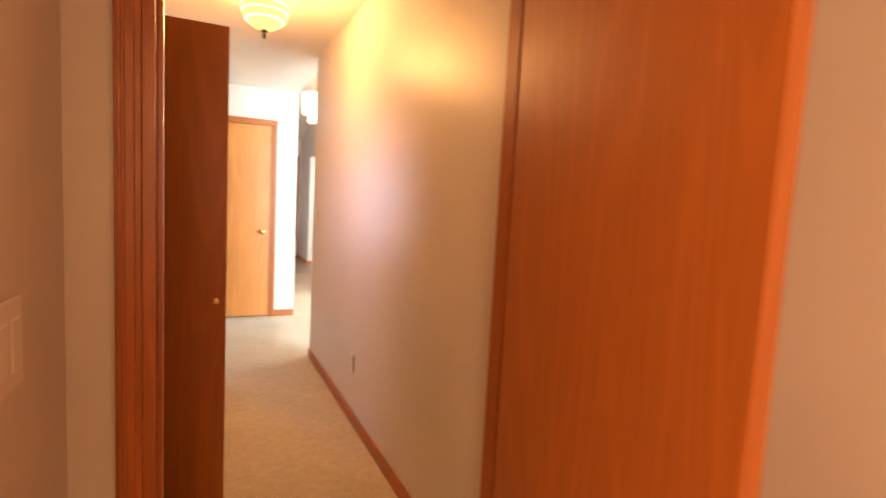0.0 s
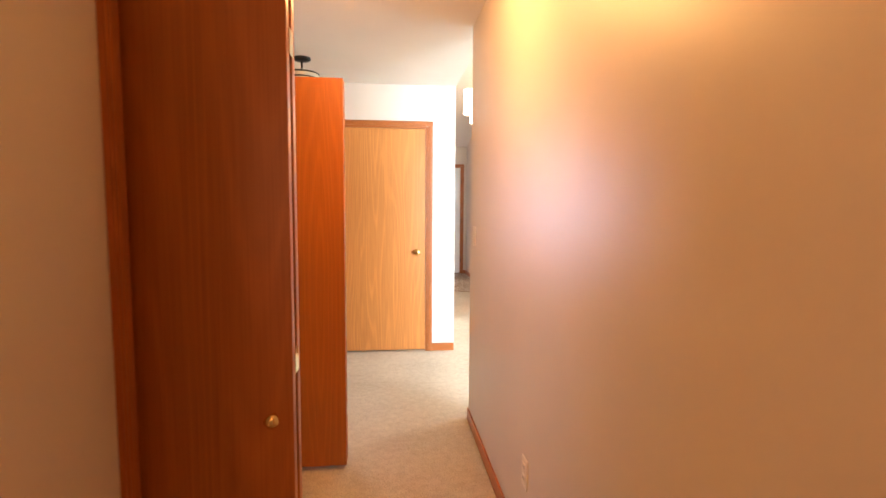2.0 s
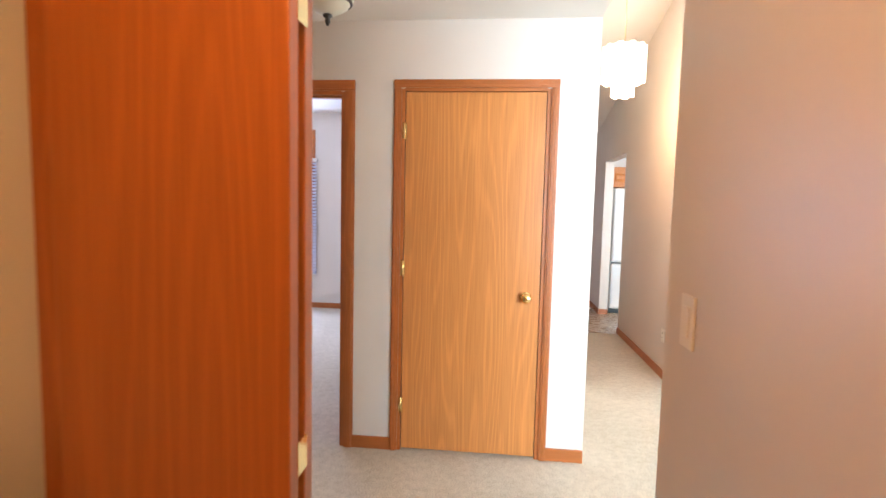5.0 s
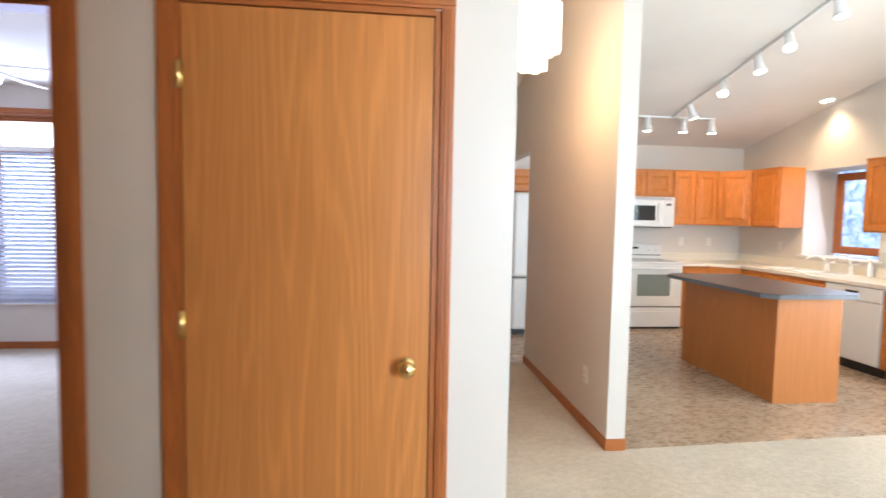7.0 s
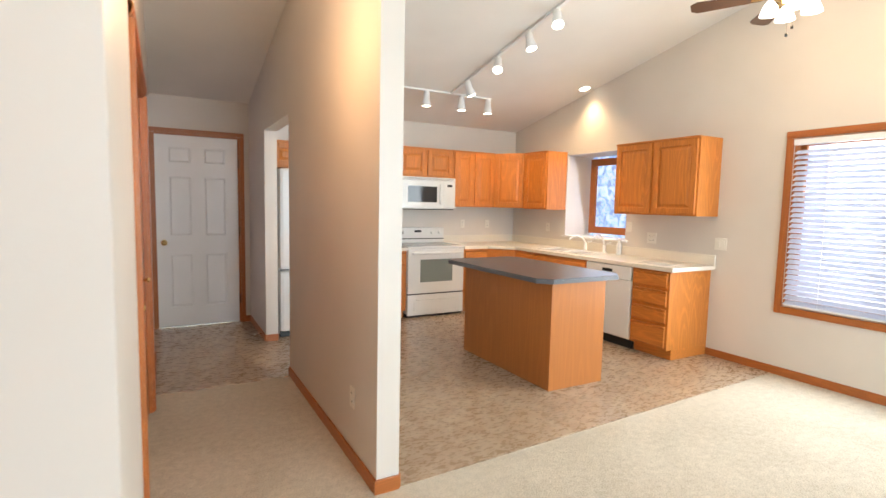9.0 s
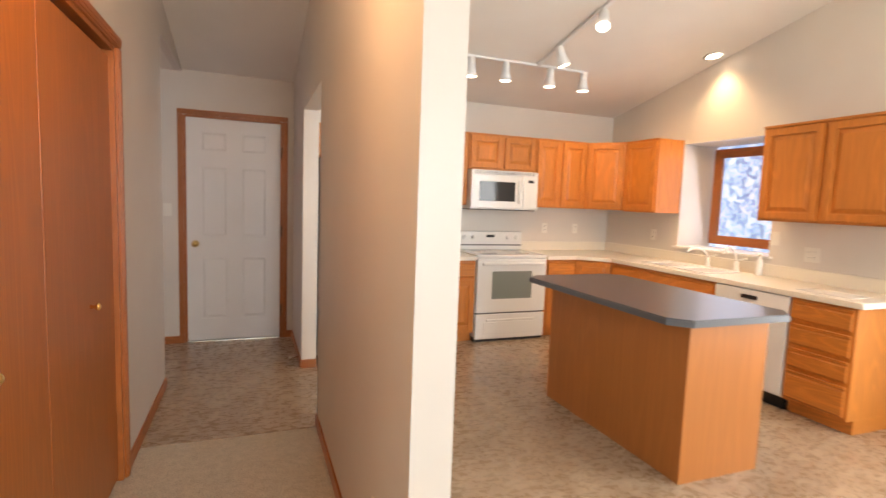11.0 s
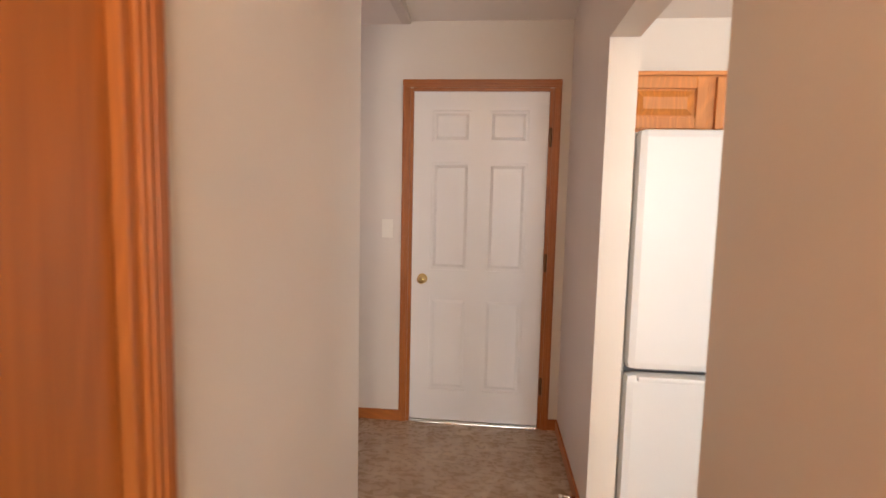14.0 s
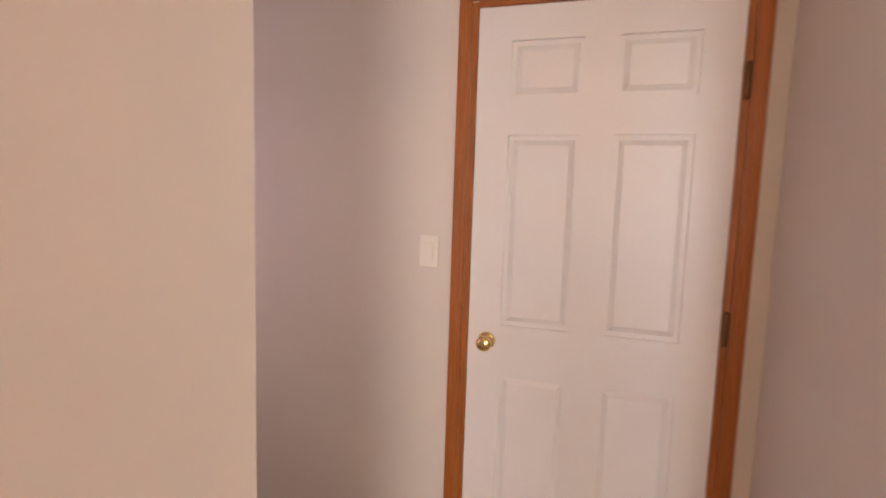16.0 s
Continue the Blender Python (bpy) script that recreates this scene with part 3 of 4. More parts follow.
def blind(t_name, axis, face, side, a, b, z0, z1, label, gap=0.043, cords=True, head=True, mat=None):
    """Horizontal-slat blind hung before a window."""
    at = ((a + b) / 2, face, z0) if axis == "x" else (face, (a + b) / 2, z0)
    t = thing(t_name, at, label, "window blind")
    n = int((z1 - z0 - 0.05) / gap)
    tilt = 0.62
    for i in range(n):
        z = z0 + 0.03 + i * gap
        bm = bmesh.new()
        vs = box(bm, a, -0.024, -0.0015, b, 0.024, 0.0015) if axis == "x" else box(bm, -0.024, a, -0.0015, 0.024, b, 0.0015)
        for v in vs:
            u = v.co.y if axis == "x" else v.co.x
            v.co.z += z - u * side * tilt
            if axis == "x":
                v.co.y += face
            else:
                v.co.x += face
        part("slat", bm, mat or SLATLIGHT, t)
    c = 0.03
    if head:
        bm = cube(a - 0.01, face - c, z1 - 0.045, b + 0.01, face + c, z1, 0.004) if axis == "x" else cube(face - c, a - 0.01, z1 - 0.045, face + c, b + 0.01, z1, 0.004)
        part("headrail", bm, WHITE, t)
    bm = cube(a, face - 0.022, z0, b, face + 0.022, z0 + 0.018, 0.003) if axis == "x" else cube(face - 0.022, a, z0, face + 0.022, b, z0 + 0.018, 0.003)
    part("bottom_rail", bm, WHITE, t)
    for f in (0.18, 0.5, 0.82):
        u = a + (b - a) * f
        for dd in (-0.026, 0.026):
            bm = cube(u - 0.001, face + dd - 0.001, z0, u + 0.001, face + dd + 0.001, z1) if axis == "x" else cube(face + dd - 0.001, u - 0.001, z0, face + dd + 0.001, u + 0.001, z1)
            part("cord", bm, WHITE, t)
    return t


def window(name, axis, face, depth, side, a, b, z0, z1, label, mullions=1, transom=None, cased=True, bar=0.045):
    """Oak-framed window: lining, sashes, panes; depth is how far the glass lies behind the wall's face."""
    at = ((a + b) / 2, face, z0) if axis == "x" else (face, (a + b) / 2, z0)
    t = thing(name, at, label, "window", kind="structure")
    flat = OAK_X if axis == "x" else OAK_Y
    g = face - side * depth

    def bar_piece(nm, u0, u1, w0, w1, d0, d1, mat, parent=t):
        lo, hi = sorted((d0, d1))
        bm = cube(u0, lo, w0, u1, hi, w1, 0.003) if axis == "x" else cube(lo, u0, w0, hi, u1, w1, 0.003)
        return part(nm, bm, mat, parent)

    if cased:
        for bm, up in casing_bm(axis, face, side, a, b, z0 - 0.062, z1):
            part("casing", bm, OAK_V if up else flat, t)
        bar_piece("casing", a - 0.004, b + 0.004, z0 - 0.062, z0 - 0.004, face, face + side * 0.018, flat)
        for u0, u1, w0, w1 in ((a - 0.002, a + 0.014, z0, z1), (b - 0.014, b + 0.002, z0, z1), (a, b, z1 - 0.014, z1 + 0.002), (a, b, z0 - 0.002, z0 + 0.014)):
            bar_piece("lining", u0, u1, w0, w1, face - side * 0.002, g, OAK_V if w1 - w0 > 0.5 else flat)
    rows = [(z0 + 0.012, z1 - 0.012)] if transom is None else [(z0 + 0.012, transom), (transom, z1 - 0.012)]
    step = (b - a - 0.024) / (mullions + 1)
    for lo, hi in rows:
        for i in range(mullions + 1):
            u0 = a + 0.012 + step * i
            u1 = u0 + step
            s0, s1 = g - 0.02, g + 0.02
            for q0, q1, w0, w1 in ((u0, u0 + bar, lo, hi), (u1 - bar, u1, lo, hi), (u0 + bar, u1 - bar, lo, lo + bar), (u0 + bar, u1 - bar, hi - bar, hi)):
                bar_piece("sash", q0, q1, w0, w1, s0, s1, OAK_V if w1 - w0 > 0.2 else flat)
            p = bar_piece("pane", u0 + bar - 0.004, u1 - bar + 0.004, lo + bar - 0.004, hi - bar + 0.004, g - 0.003, g + 0.003, GLASS)
            p.visible_shadow = False
    return t


window("window_1", "x", 3.85, 0.09, -1, -3.31, -1.97, 0.52, 2.34, "oak-framed bedroom window with upper transom panes", 1, 1.99)
blind("window_blind", "x", 3.805, -1, -3.40, -1.88, 0.46, 2.02, "white slatted blind lowered over the bedroom window")
window("window_2", "y", EAST, 0.09, -1, -0.07, 1.395, 0.60, 2.00, "oak-framed living room window", 1)
blind("window_blind", "y", EAST - 0.012, -1, -0.05, 1.375, 0.61, 1.99, "white slatted blind lowered over the living room window")
window("window_3", "y", 6.04, 0.05, -1, 3.12, 4.065, 1.05, 2.04, "oak-framed sink window with tree view", 0, None, False, 0.09)
window("window_4", "x", -5.0, 0.09, 1, 2.0, 4.6, 0.5, 2.1, "oak-framed front window", 2)
window("window_6", "y", -0.72, 0.09, 1, 4.27, 4.97, 0.9, 2.0, "oak-framed window of the side passage", 0)
# unseen window, added only as an opening for the start room's fill lamp
window("window_5", "y", -0.10, 0.09, 1, -7.0, -5.9, 0.9, 2.0, "unseen oak-framed window added for the first room's fill lamp", 1)
part("window_sill", cube(EAST - 0.03, 3.06, 1.012, 6.02, 4.125, 1.034, 0.006), SINKWHITE, bpy.data.objects["window_3"], "white laminate sill")
single("backdrop", cube(7.2, 1.6, -0.3, 7.25, 7.2, 5.0), VIEW, "blurred blue-white trees beyond the glass", "backdrop", "structure")
single("backdrop_sky", cube(-5.2, 5.6, -0.3, -0.9, 5.65, 4.2), SKYGLOW, "bright pale sky beyond the glass", "backdrop", "structure")
single("backdrop_sky", cube(6.6, -0.9, -0.3, 6.65, 1.55, 3.5), SKYBRIGHT, "bright pale sky beyond the glass", "backdrop", "structure")

# ---- kitchen ----
C_TOP = 0.87
C_FRONT_Y = 4.60
C_FRONT_X = 5.10


def front_bm(u0, u1, z0, z1, axis, face, side):
    """Frame-and-panel front as two meshes: stiles and rails round a recessed field, and the raised centre."""
    st = min(0.052, (z1 - z0) * 0.28)
    th, field = 0.021, 0.006

    def bx(b, a0, a1, w0, w1, d0, d1, bev=0.0):
        lo, hi = sorted((face + side * d0, face + side * d1))
        if axis == "x":
            return box(b, a0, lo, w0, a1, hi, w1, bev)
        return box(b, lo, a0, w0, hi, a1, w1, bev)

    bm = bmesh.new()
    bx(bm, u0, u0 + st, z0, z1, 0, th, 0.004)
    bx(bm, u1 - st, u1, z0, z1, 0, th, 0.004)
    bx(bm, u0 + st, u1 - st, z1 - st, z1, 0, th, 0.004)
    bx(bm, u0 + st, u1 - st, z0, z0 + st, 0, th, 0.004)
    bx(bm, u0 + st, u1 - st, z0 + st, z1 - st, 0, field)
    c = bmesh.new()
    g, slope = 0.010, 0.028
    outer = (u0 + st + g, u1 - st - g, z0 + st + g, z1 - st - g)
    vs = bx(c, *outer, field, th - 0.002)
    tip = face + side * (th - 0.002)
    mu, mz = (outer[0] + outer[1]) / 2, (outer[2] + outer[3]) / 2
    for v in vs:
        if abs((v.co.y if axis == "x" else v.co.x) - tip) < 1e-5:
            if axis == "x":
                v.co.x += slope if v.co.x < mu else -slope
            else:
                v.co.y += slope if v.co.y < mu else -slope
            if outer[3] - outer[2] > 0.08:
                v.co.z += slope if v.co.z < mz else -slope
    return bm, c


def raised_door(t, name, u0, u1, z0, z1, axis, face, side, up, flat):
    """Cabinet door: a part with its raised centre as a sub-part."""
    outer, centre = front_bm(u0, u1, z0, z1, axis, face, side)
    ob = part(name, outer, up, t)
    part("centre_panel", centre, up, ob)
    return ob


def drawer(t, u0, u1, z0, z1, axis, face, side, flat):
    """Slab drawer front with a coved top lip and a chamfered lower edge to pull at."""
    ob_bm = bmesh.new()
    prof = [(0.0, z0), (0.010, z0), (0.022, z0 + 0.016), (0.022, z1 - 0.034), (0.014, z1 - 0.026), (0.014, z1 - 0.016), (0.024, z1 - 0.010), (0.024, z1), (0.0, z1)]
    ends = []
    for u in (u0, u1):
        ends.append([ob_bm.verts.new((u, face + side * d, z) if axis == "x" else (face + side * d, u, z)) for d, z in prof])
    k = len(prof)
    for i in range(k):
        ob_bm.faces.new((ends[0][i], ends[0][(i + 1) % k], ends[1][(i + 1) % k], ends[1][i]))
    for e in ends:
        ob_bm.faces.new(e)
    bmesh.ops.recalc_face_normals(ob_bm, faces=ob_bm.faces)
    part("drawer_front", ob_bm, flat, t)


def upper(at, u0, u1, z0, z1, axis, face, wall_at, side, splits, label):
    t = thing("wall_cabinet", at, label, "wall cabinet", "kitchen wall cabinets")
    lo, hi = sorted((face, wall_at))
    bm = cube(u0, lo, z0, u1, hi, z1, 0.002) if axis == "x" else cube(lo, u0, z0, hi, u1, z1, 0.002)
    part("body", bm, CAB_V, t)
    edges = [u0, *splits, u1]
    for a, b in zip(edges, edges[1:]):
        raised_door(t, "door", a + 0.018, b - 0.018, z0 + 0.02, z1 - 0.025, axis, face, side, CAB_V, CAB_X if axis == "x" else CAB_Y)
    lo, hi = sorted((face + side * 0.012, face))
    bm = cube(u0, lo, z1 - 0.016, u1, hi, z1 + 0.004, 0.003) if axis == "x" else cube(lo, u0, z1 - 0.016, hi, u1, z1 + 0.004, 0.003)
    part("top_rail", bm, CAB_X if axis == "x" else CAB_Y, t)
    return t


UF = BACK - 0.32
upper((3.0, UF, 1.37), 2.95, 3.655, 1.37, 2.105, "x", UF, BACK, -1, [3.30], "tall oak wall cabinet with two raised-panel doors")
upper((4.05, UF, 1.74), 3.66, 4.44, 1.74, 2.105, "x", UF, BACK, -1, [4.05], "short oak wall cabinet above the microwave")
upper((4.77, UF, 1.37), 4.445, 5.10, 1.37, 2.105, "x", UF, BACK, -1, [4.765], "oak wall cabinet with two raised-panel doors")
upper((5.37, 4.3, 1.36), 4.095, 4.555, 1.36, 2.10, "y", EAST - 0.32, EAST, -1, [], "single-door oak wall cabinet beside the sink window")
upper((5.37, 2.5, 1.338), 2.02, 2.99, 1.338, 2.07, "y", EAST - 0.32, EAST, -1, [2.515], "double oak wall cabinet beside the sink window")
upper((2.5, 4.62, 1.75), 2.10, 2.93, 1.75, 2.03, "x", 4.62, BACK, -1, [2.515], "short oak wall cabinet above the refrigerator")


def diagonal_door(t, name, start, end, z0, z1):
    """A cabinet front on a slanted face running from start to end."""
    a, b = Vector((*start, 0)), Vector((*end, 0))
    ln = (b - a).length
    m = Matrix.Translation(a) @ pose(0, 0, 0, 0, 0, math.degrees(math.atan2(b.y - a.y, b.x - a.x)))
    outer, centre = front_bm(0.02, ln - 0.02, z0, z1, "x", 0.0, -1)
    for bm in (outer, centre):
        bmesh.ops.transform(bm, matrix=m, verts=bm.verts)
    ob = part(name, outer, CAB_V, t)
    part("centre_panel", centre, CAB_V, ob)


# diagonal corner cabinet
t = thing("wall_cabinet", (5.45, 4.9, 1.37), "diagonal oak corner wall cabinet", "wall cabinet", "kitchen wall cabinets")
part("body", prism([(5.105, UF), (5.37, 4.56), (EAST, 4.56), (EAST, BACK), (5.105, BACK)], 1.37, 2.105), CAB_V, t)
diagonal_door(t, "door", (5.105, UF), (5.37, 4.56), 1.39, 2.08)


def base_cabinet(at, u0, u1, axis, face, wall_at, side, label, drawers, doors, end_panel=False):
    t = thing("base_cabinet", at, label, "base cabinet", "kitchen base cabinets")
    lo, hi = sorted((face, wall_at))
    tk = face - side * 0.07
    tlo, thi = sorted((tk, wall_at))
    if axis == "x":
        part("body", cube(u0, lo, 0.10, u1, hi, C_TOP - 0.04, 0.002), CAB_V, t)
        part("toe_kick", cube(u0, tlo, 0, u1, thi, 0.10), CAB_X, t)
    else:
        part("body", cube(lo, u0, 0.10, hi, u1, C_TOP - 0.04, 0.002), CAB_V, t)
        part("toe_kick", cube(tlo, u0, 0, thi, u1, 0.10), CAB_Y, t)
    flat = CAB_X if axis == "x" else CAB_Y
    for a, b, z0, z1 in drawers:
        drawer(t, a, b, z0, z1, axis, face, side, flat)
    for a, b, z0, z1 in doors:
        raised_door(t, "door", a, b, z0, z1, axis, face, side, CAB_V, flat)
    return t


base_cabinet((3.3, C_FRONT_Y, 0), 2.95, 3.655, "x", C_FRONT_Y, BACK, -1, "oak base cabinet beside the white range", [(3.27, 3.64, 0.66, 0.815)], [(3.27, 3.64, 0.13, 0.64), (2.97, 3.25, 0.13, 0.815)])
base_cabinet((4.68, C_FRONT_Y, 0), 4.465, 4.828, "x", C_FRONT_Y, BACK, -1, "oak base cabinet with drawer beside the range", [(4.485, 4.81, 0.66, 0.815)], [(4.485, 4.81, 0.13, 0.64)])
t = thing("base_cabinet", (5.4, 4.8, 0), "diagonal oak corner base cabinet", "base cabinet", "kitchen base cabinets")
part("body", prism([(4.83, C_FRONT_Y), (C_FRONT_X, 4.33), (EAST, 4.33), (EAST, BACK), (4.83, BACK)], 0.0, C_TOP - 0.04), CAB_V, t)
diagonal_door(t, "door", (4.83, C_FRONT_Y), (C_FRONT_X, 4.33), 0.13, 0.64)
diagonal_door(t, "drawer_front", (4.83, C_FRONT_Y), (C_FRONT_X, 4.33), 0.66, 0.815)
base_cabinet((C_FRONT_X, 3.7, 0), 3.07, 4.328, "y", C_FRONT_X, EAST, -1, "oak sink base cabinet with two doors", [(3.09, 3.93, 0.68, 0.815), (3.97, 4.31, 0.68, 0.815)], [(3.09, 3.50, 0.13, 0.66), (3.52, 3.93, 0.13, 0.66), (3.97, 4.31, 0.13, 0.66)])
base_cabinet((C_FRONT_X, 2.28, 0), 2.05, 2.465, "y", C_FRONT_X, EAST, -1, "oak base cabinet with four drawers", [(2.072, 2.445, 0.675, 0.815), (2.072, 2.445, 0.505, 0.65), (2.072, 2.445, 0.345, 0.48), (2.072, 2.445, 0.12, 0.32)], [])

# worktop
t = thing("worktop", (5.0, 4.5, C_TOP), "cream laminate worktop with backsplash lip", "worktop")
part("top", prism([(4.462, BACK), (4.462, 4.57), (4.82, 4.57), (5.068, 4.322), (5.068, 2.01), (EAST, 2.01), (EAST, BACK)], C_TOP - 0.038, C_TOP, 0.004), COUNTER, t)
part("top", cube(2.94, 4.57, C_TOP - 0.038, 3.657, BACK, C_TOP, 0.004), COUNTER, t)
part("backsplash", cube(4.462, BACK - 0.018, C_TOP, EAST, BACK, C_TOP + 0.10, 0.003), COUNTER, t)
part("backsplash", cube(2.94, BACK - 0.018, C_TOP, 3.657, BACK, C_TOP + 0.10, 0.003), COUNTER, t)
part("backsplash", cube(EAST - 0.018, 2.01, C_TOP, EAST, BACK - 0.018, C_TOP + 0.10, 0.003), COUNTER, t)

# sink
t = thing("sink", (5.39, 3.62, C_TOP), "white composite double-bowl sink set in the worktop", "sink")
bm = bmesh.new()
for y0, y1 in ((3.24, 3.60), (3.64, 4.00)):
    box(bm, 5.16, y0, C_TOP + 0.0005, 5.19, y1, C_TOP + 0.012, 0.003)
    box(bm, 5.52, y0, C_TOP + 0.0005, 5.58, y1, C_TOP + 0.012, 0.003)
    box(bm, 5.19, y0, C_TOP + 0.0005, 5.52, y0 + 0.03, C_TOP + 0.012, 0.003)
    box(bm, 5.19, y1 - 0.03, C_TOP + 0.0005, 5.52, y1, C_TOP + 0.012, 0.003)
part("rim", bm, SINKWHITE, t)
# flat sheets in a darker white; the bowls' inner shade is in the colour
part("bowl", cube(5.19, 3.27, C_TOP + 0.0008, 5.52, 3.57, C_TOP + 0.003), material("shaded_white_bowl", (0.70, 0.68, 0.64), 0.2), t)
part("bowl", cube(5.19, 3.67, C_TOP + 0.0008, 5.52, 3.97, C_TOP + 0.003), bpy.data.materials["shaded_white_bowl"], t)


def faucet(y, h, reach, label):
    t = thing("faucet", (5.60, y, C_TOP), label, "faucet", "sink faucets")
    part("base", lathe([(0.028, 0), (0.028, 0.02), (0.018, 0.03), (0.018, 0.09), (0.01, 0.095)], (5.60, y, C_TOP), "z", 16), SINKWHITE, t)
    pts = []
    for k in range(9):
        a = math.pi * k / 8 * 0.8
        pts.append((5.60 - reach * (1 - math.cos(a)) / 1.81, y + 0.03 * math.sin(a / 2), C_TOP + 0.08 + h * math.sin(a)))
    part("spout", tube(pts, 0.011), SINKWHITE, t)
    part("lever", tube([(5.60, y, C_TOP + 0.095), (5.61, y - 0.04, C_TOP + 0.115), (5.62, y - 0.08, C_TOP + 0.125)], 0.007), SINKWHITE, t)


faucet(3.62, 0.10, 0.24, "white arched kitchen faucet beside the sink")
faucet(3.32, 0.14, 0.14, "small white gooseneck tap beside the sink")
t = thing("soap_bottle", (5.62, 3.12, C_TOP), "small white soap bottle on the worktop", "bottle")
part("bottle", lathe([(0.026, 0), (0.028, 0.01), (0.028, 0.12), (0.012, 0.145), (0.012, 0.16)], (5.62, 3.12, C_TOP), "z", 16), SINKWHITE, t)
part("cap", lathe([(0.014, 0.16), (0.014, 0.18), (0.006, 0.19)], (5.62, 3.12, C_TOP), "z", 12), PLATE, t)
single("paper_sheet", cube(5.17, 2.14, C_TOP + 0.0006, 5.38, 2.50, C_TOP + 0.003), SINKWHITE, "white paper sheets lying on the worktop", "paper")

# range
RX0, RX1, RF = 3.663, 4.455, 4.575
t = thing("range", (4.06, 4.9, 0), "white freestanding electric range with glass cooktop", "range")
part("body", cube(RX0, RF + 0.03, 0.05, RX1, BACK - 0.02, 0.855, 0.004), ENAMEL, t)
part("cooktop", cube(RX0 - 0.002, RF, 0.855, RX1 + 0.002, BACK - 0.08, 0.882, 0.006), ENAMEL, t)
for cx, cy, r in ((3.86, 4.74, 0.10), (4.26, 4.74, 0.08), (3.86, 5.0, 0.08), (4.26, 5.0, 0.10)):
    part("burner", lathe([(r, 0), (r, 0.002), (r * 0.8, 0.0021)], (cx, cy, 0.8815), "z", 28), material("grey_glass_ring", (0.35, 0.35, 0.34), 0.1) if "grey_glass_ring" not in bpy.data.materials else bpy.data.materials["grey_glass_ring"], t)
back = part("backguard", cube(RX0, BACK - 0.09, 0.882, RX1, BACK - 0.02, 1.085, 0.012), ENAMEL, t)
part("trim_strip", cube(RX0 + 0.004, BACK - 0.093, 0.93, RX1 - 0.004, BACK - 0.0895, 0.942), BLACK, back)
part("clock", cube(4.01, BACK - 0.093, 1.02, 4.11, BACK - 0.0895, 1.05), DARKGLASS, back, "small dark clock display")
for x in (3.74, 3.85, 4.27, 4.38):
    part("control_knob", lathe([(0.022, 0), (0.020, -0.016), (0.008, -0.022)], (x, BACK - 0.089, 1.02), "y", 16), ENAMEL, back)
door = part("oven_door", cube(RX0 + 0.004, RF - 0.002, 0.30, RX1 - 0.004, RF + 0.03, 0.845, 0.008), ENAMEL, t)
part("oven_window", cube(RX0 + 0.17, RF - 0.005, 0.44, RX1 - 0.17, RF, 0.72, 0.002), OVENGLASS, door, "grey glass oven window")
part("handle", cube(RX0 + 0.05, RF - 0.045, 0.785, RX1 - 0.05, RF - 0.02, 0.815, 0.009), ENAMEL, door)
for x in (RX0 + 0.07, RX1 - 0.10):
    part("handle_post", cube(x, RF - 0.022, 0.788, x + 0.03, RF, 0.812, 0.003), ENAMEL, door)
dr = part("storage_drawer", cube(RX0 + 0.004, RF - 0.002, 0.032, RX1 - 0.004, RF + 0.03, 0.285, 0.008), ENAMEL, t)
part("drawer_grip", cube(RX0 + 0.12, RF - 0.014, 0.215, RX1 - 0.12, RF, 0.235, 0.006), ENAMEL, dr)
# black strip painting the seam's shade between oven door and drawer
part("gap", cube(RX0 + 0.006, RF + 0.022, 0.283, RX1 - 0.006, RF + 0.0295, 0.302), BLACK, t)
part("drawer_field", cube(RX0 + 0.09, RF - 0.006, 0.085, RX1 - 0.09, RF, 0.205, 0.003), ENAMEL, dr)
part("gap", cube(RX0 + 0.006, RF + 0.02, 0.0, RX1 - 0.006, RF + 0.10, 0.05), BLACK, t, "dark recessed base")

# microwave
MX0, MX1, MF = 3.665, 4.435, 4.80
t = thing("microwave", (4.05, 5.0, 1.33), "white over-the-range microwave under the cabinets", "microwave")
part("body", cube(MX0, MF + 0.02, 1.335, MX1, BACK - 0.01, 1.735, 0.006), ENAMEL, t)
door = part("door", cube(MX0, MF, 1.345, MX0 + 0.60, MF + 0.022, 1.69, 0.008), ENAMEL, t)
part("door_window", cube(MX0 + 0.09, MF - 0.004, 1.42, MX0 + 0.50, MF + 0.001, 1.62, 0.002), DARKGLASS, door, "smoked glass window")
part("handle", cube(MX0 + 0.535, MF - 0.032, 1.40, MX0 + 0.56, MF - 0.002, 1.65, 0.008), ENAMEL, door)
pan = part("control_panel", cube(MX0 + 0.605, MF, 1.345, MX1, MF + 0.022, 1.69, 0.006), ENAMEL, t)
part("display", cube(MX0 + 0.65, MF - 0.003, 1.62, MX0 + 0.72, MF + 0.001, 1.65), DARKGLASS, pan)
vent = part("vent_grille", cube(MX0, MF + 0.004, 1.692, MX1, MF + 0.022, 1.735, 0.003), ENAMEL, t)
for i in range(3):
    part("slot", cube(MX0 + 0.03, MF + 0.0015, 1.701 + i * 0.010, MX1 - 0.03, MF + 0.005, 1.704 + i * 0.010), BLACK, vent)
part("underside", cube(MX0 + 0.01, MF + 0.03, 1.325, MX1 - 0.01, BACK - 0.03, 1.336), BLACK, t)

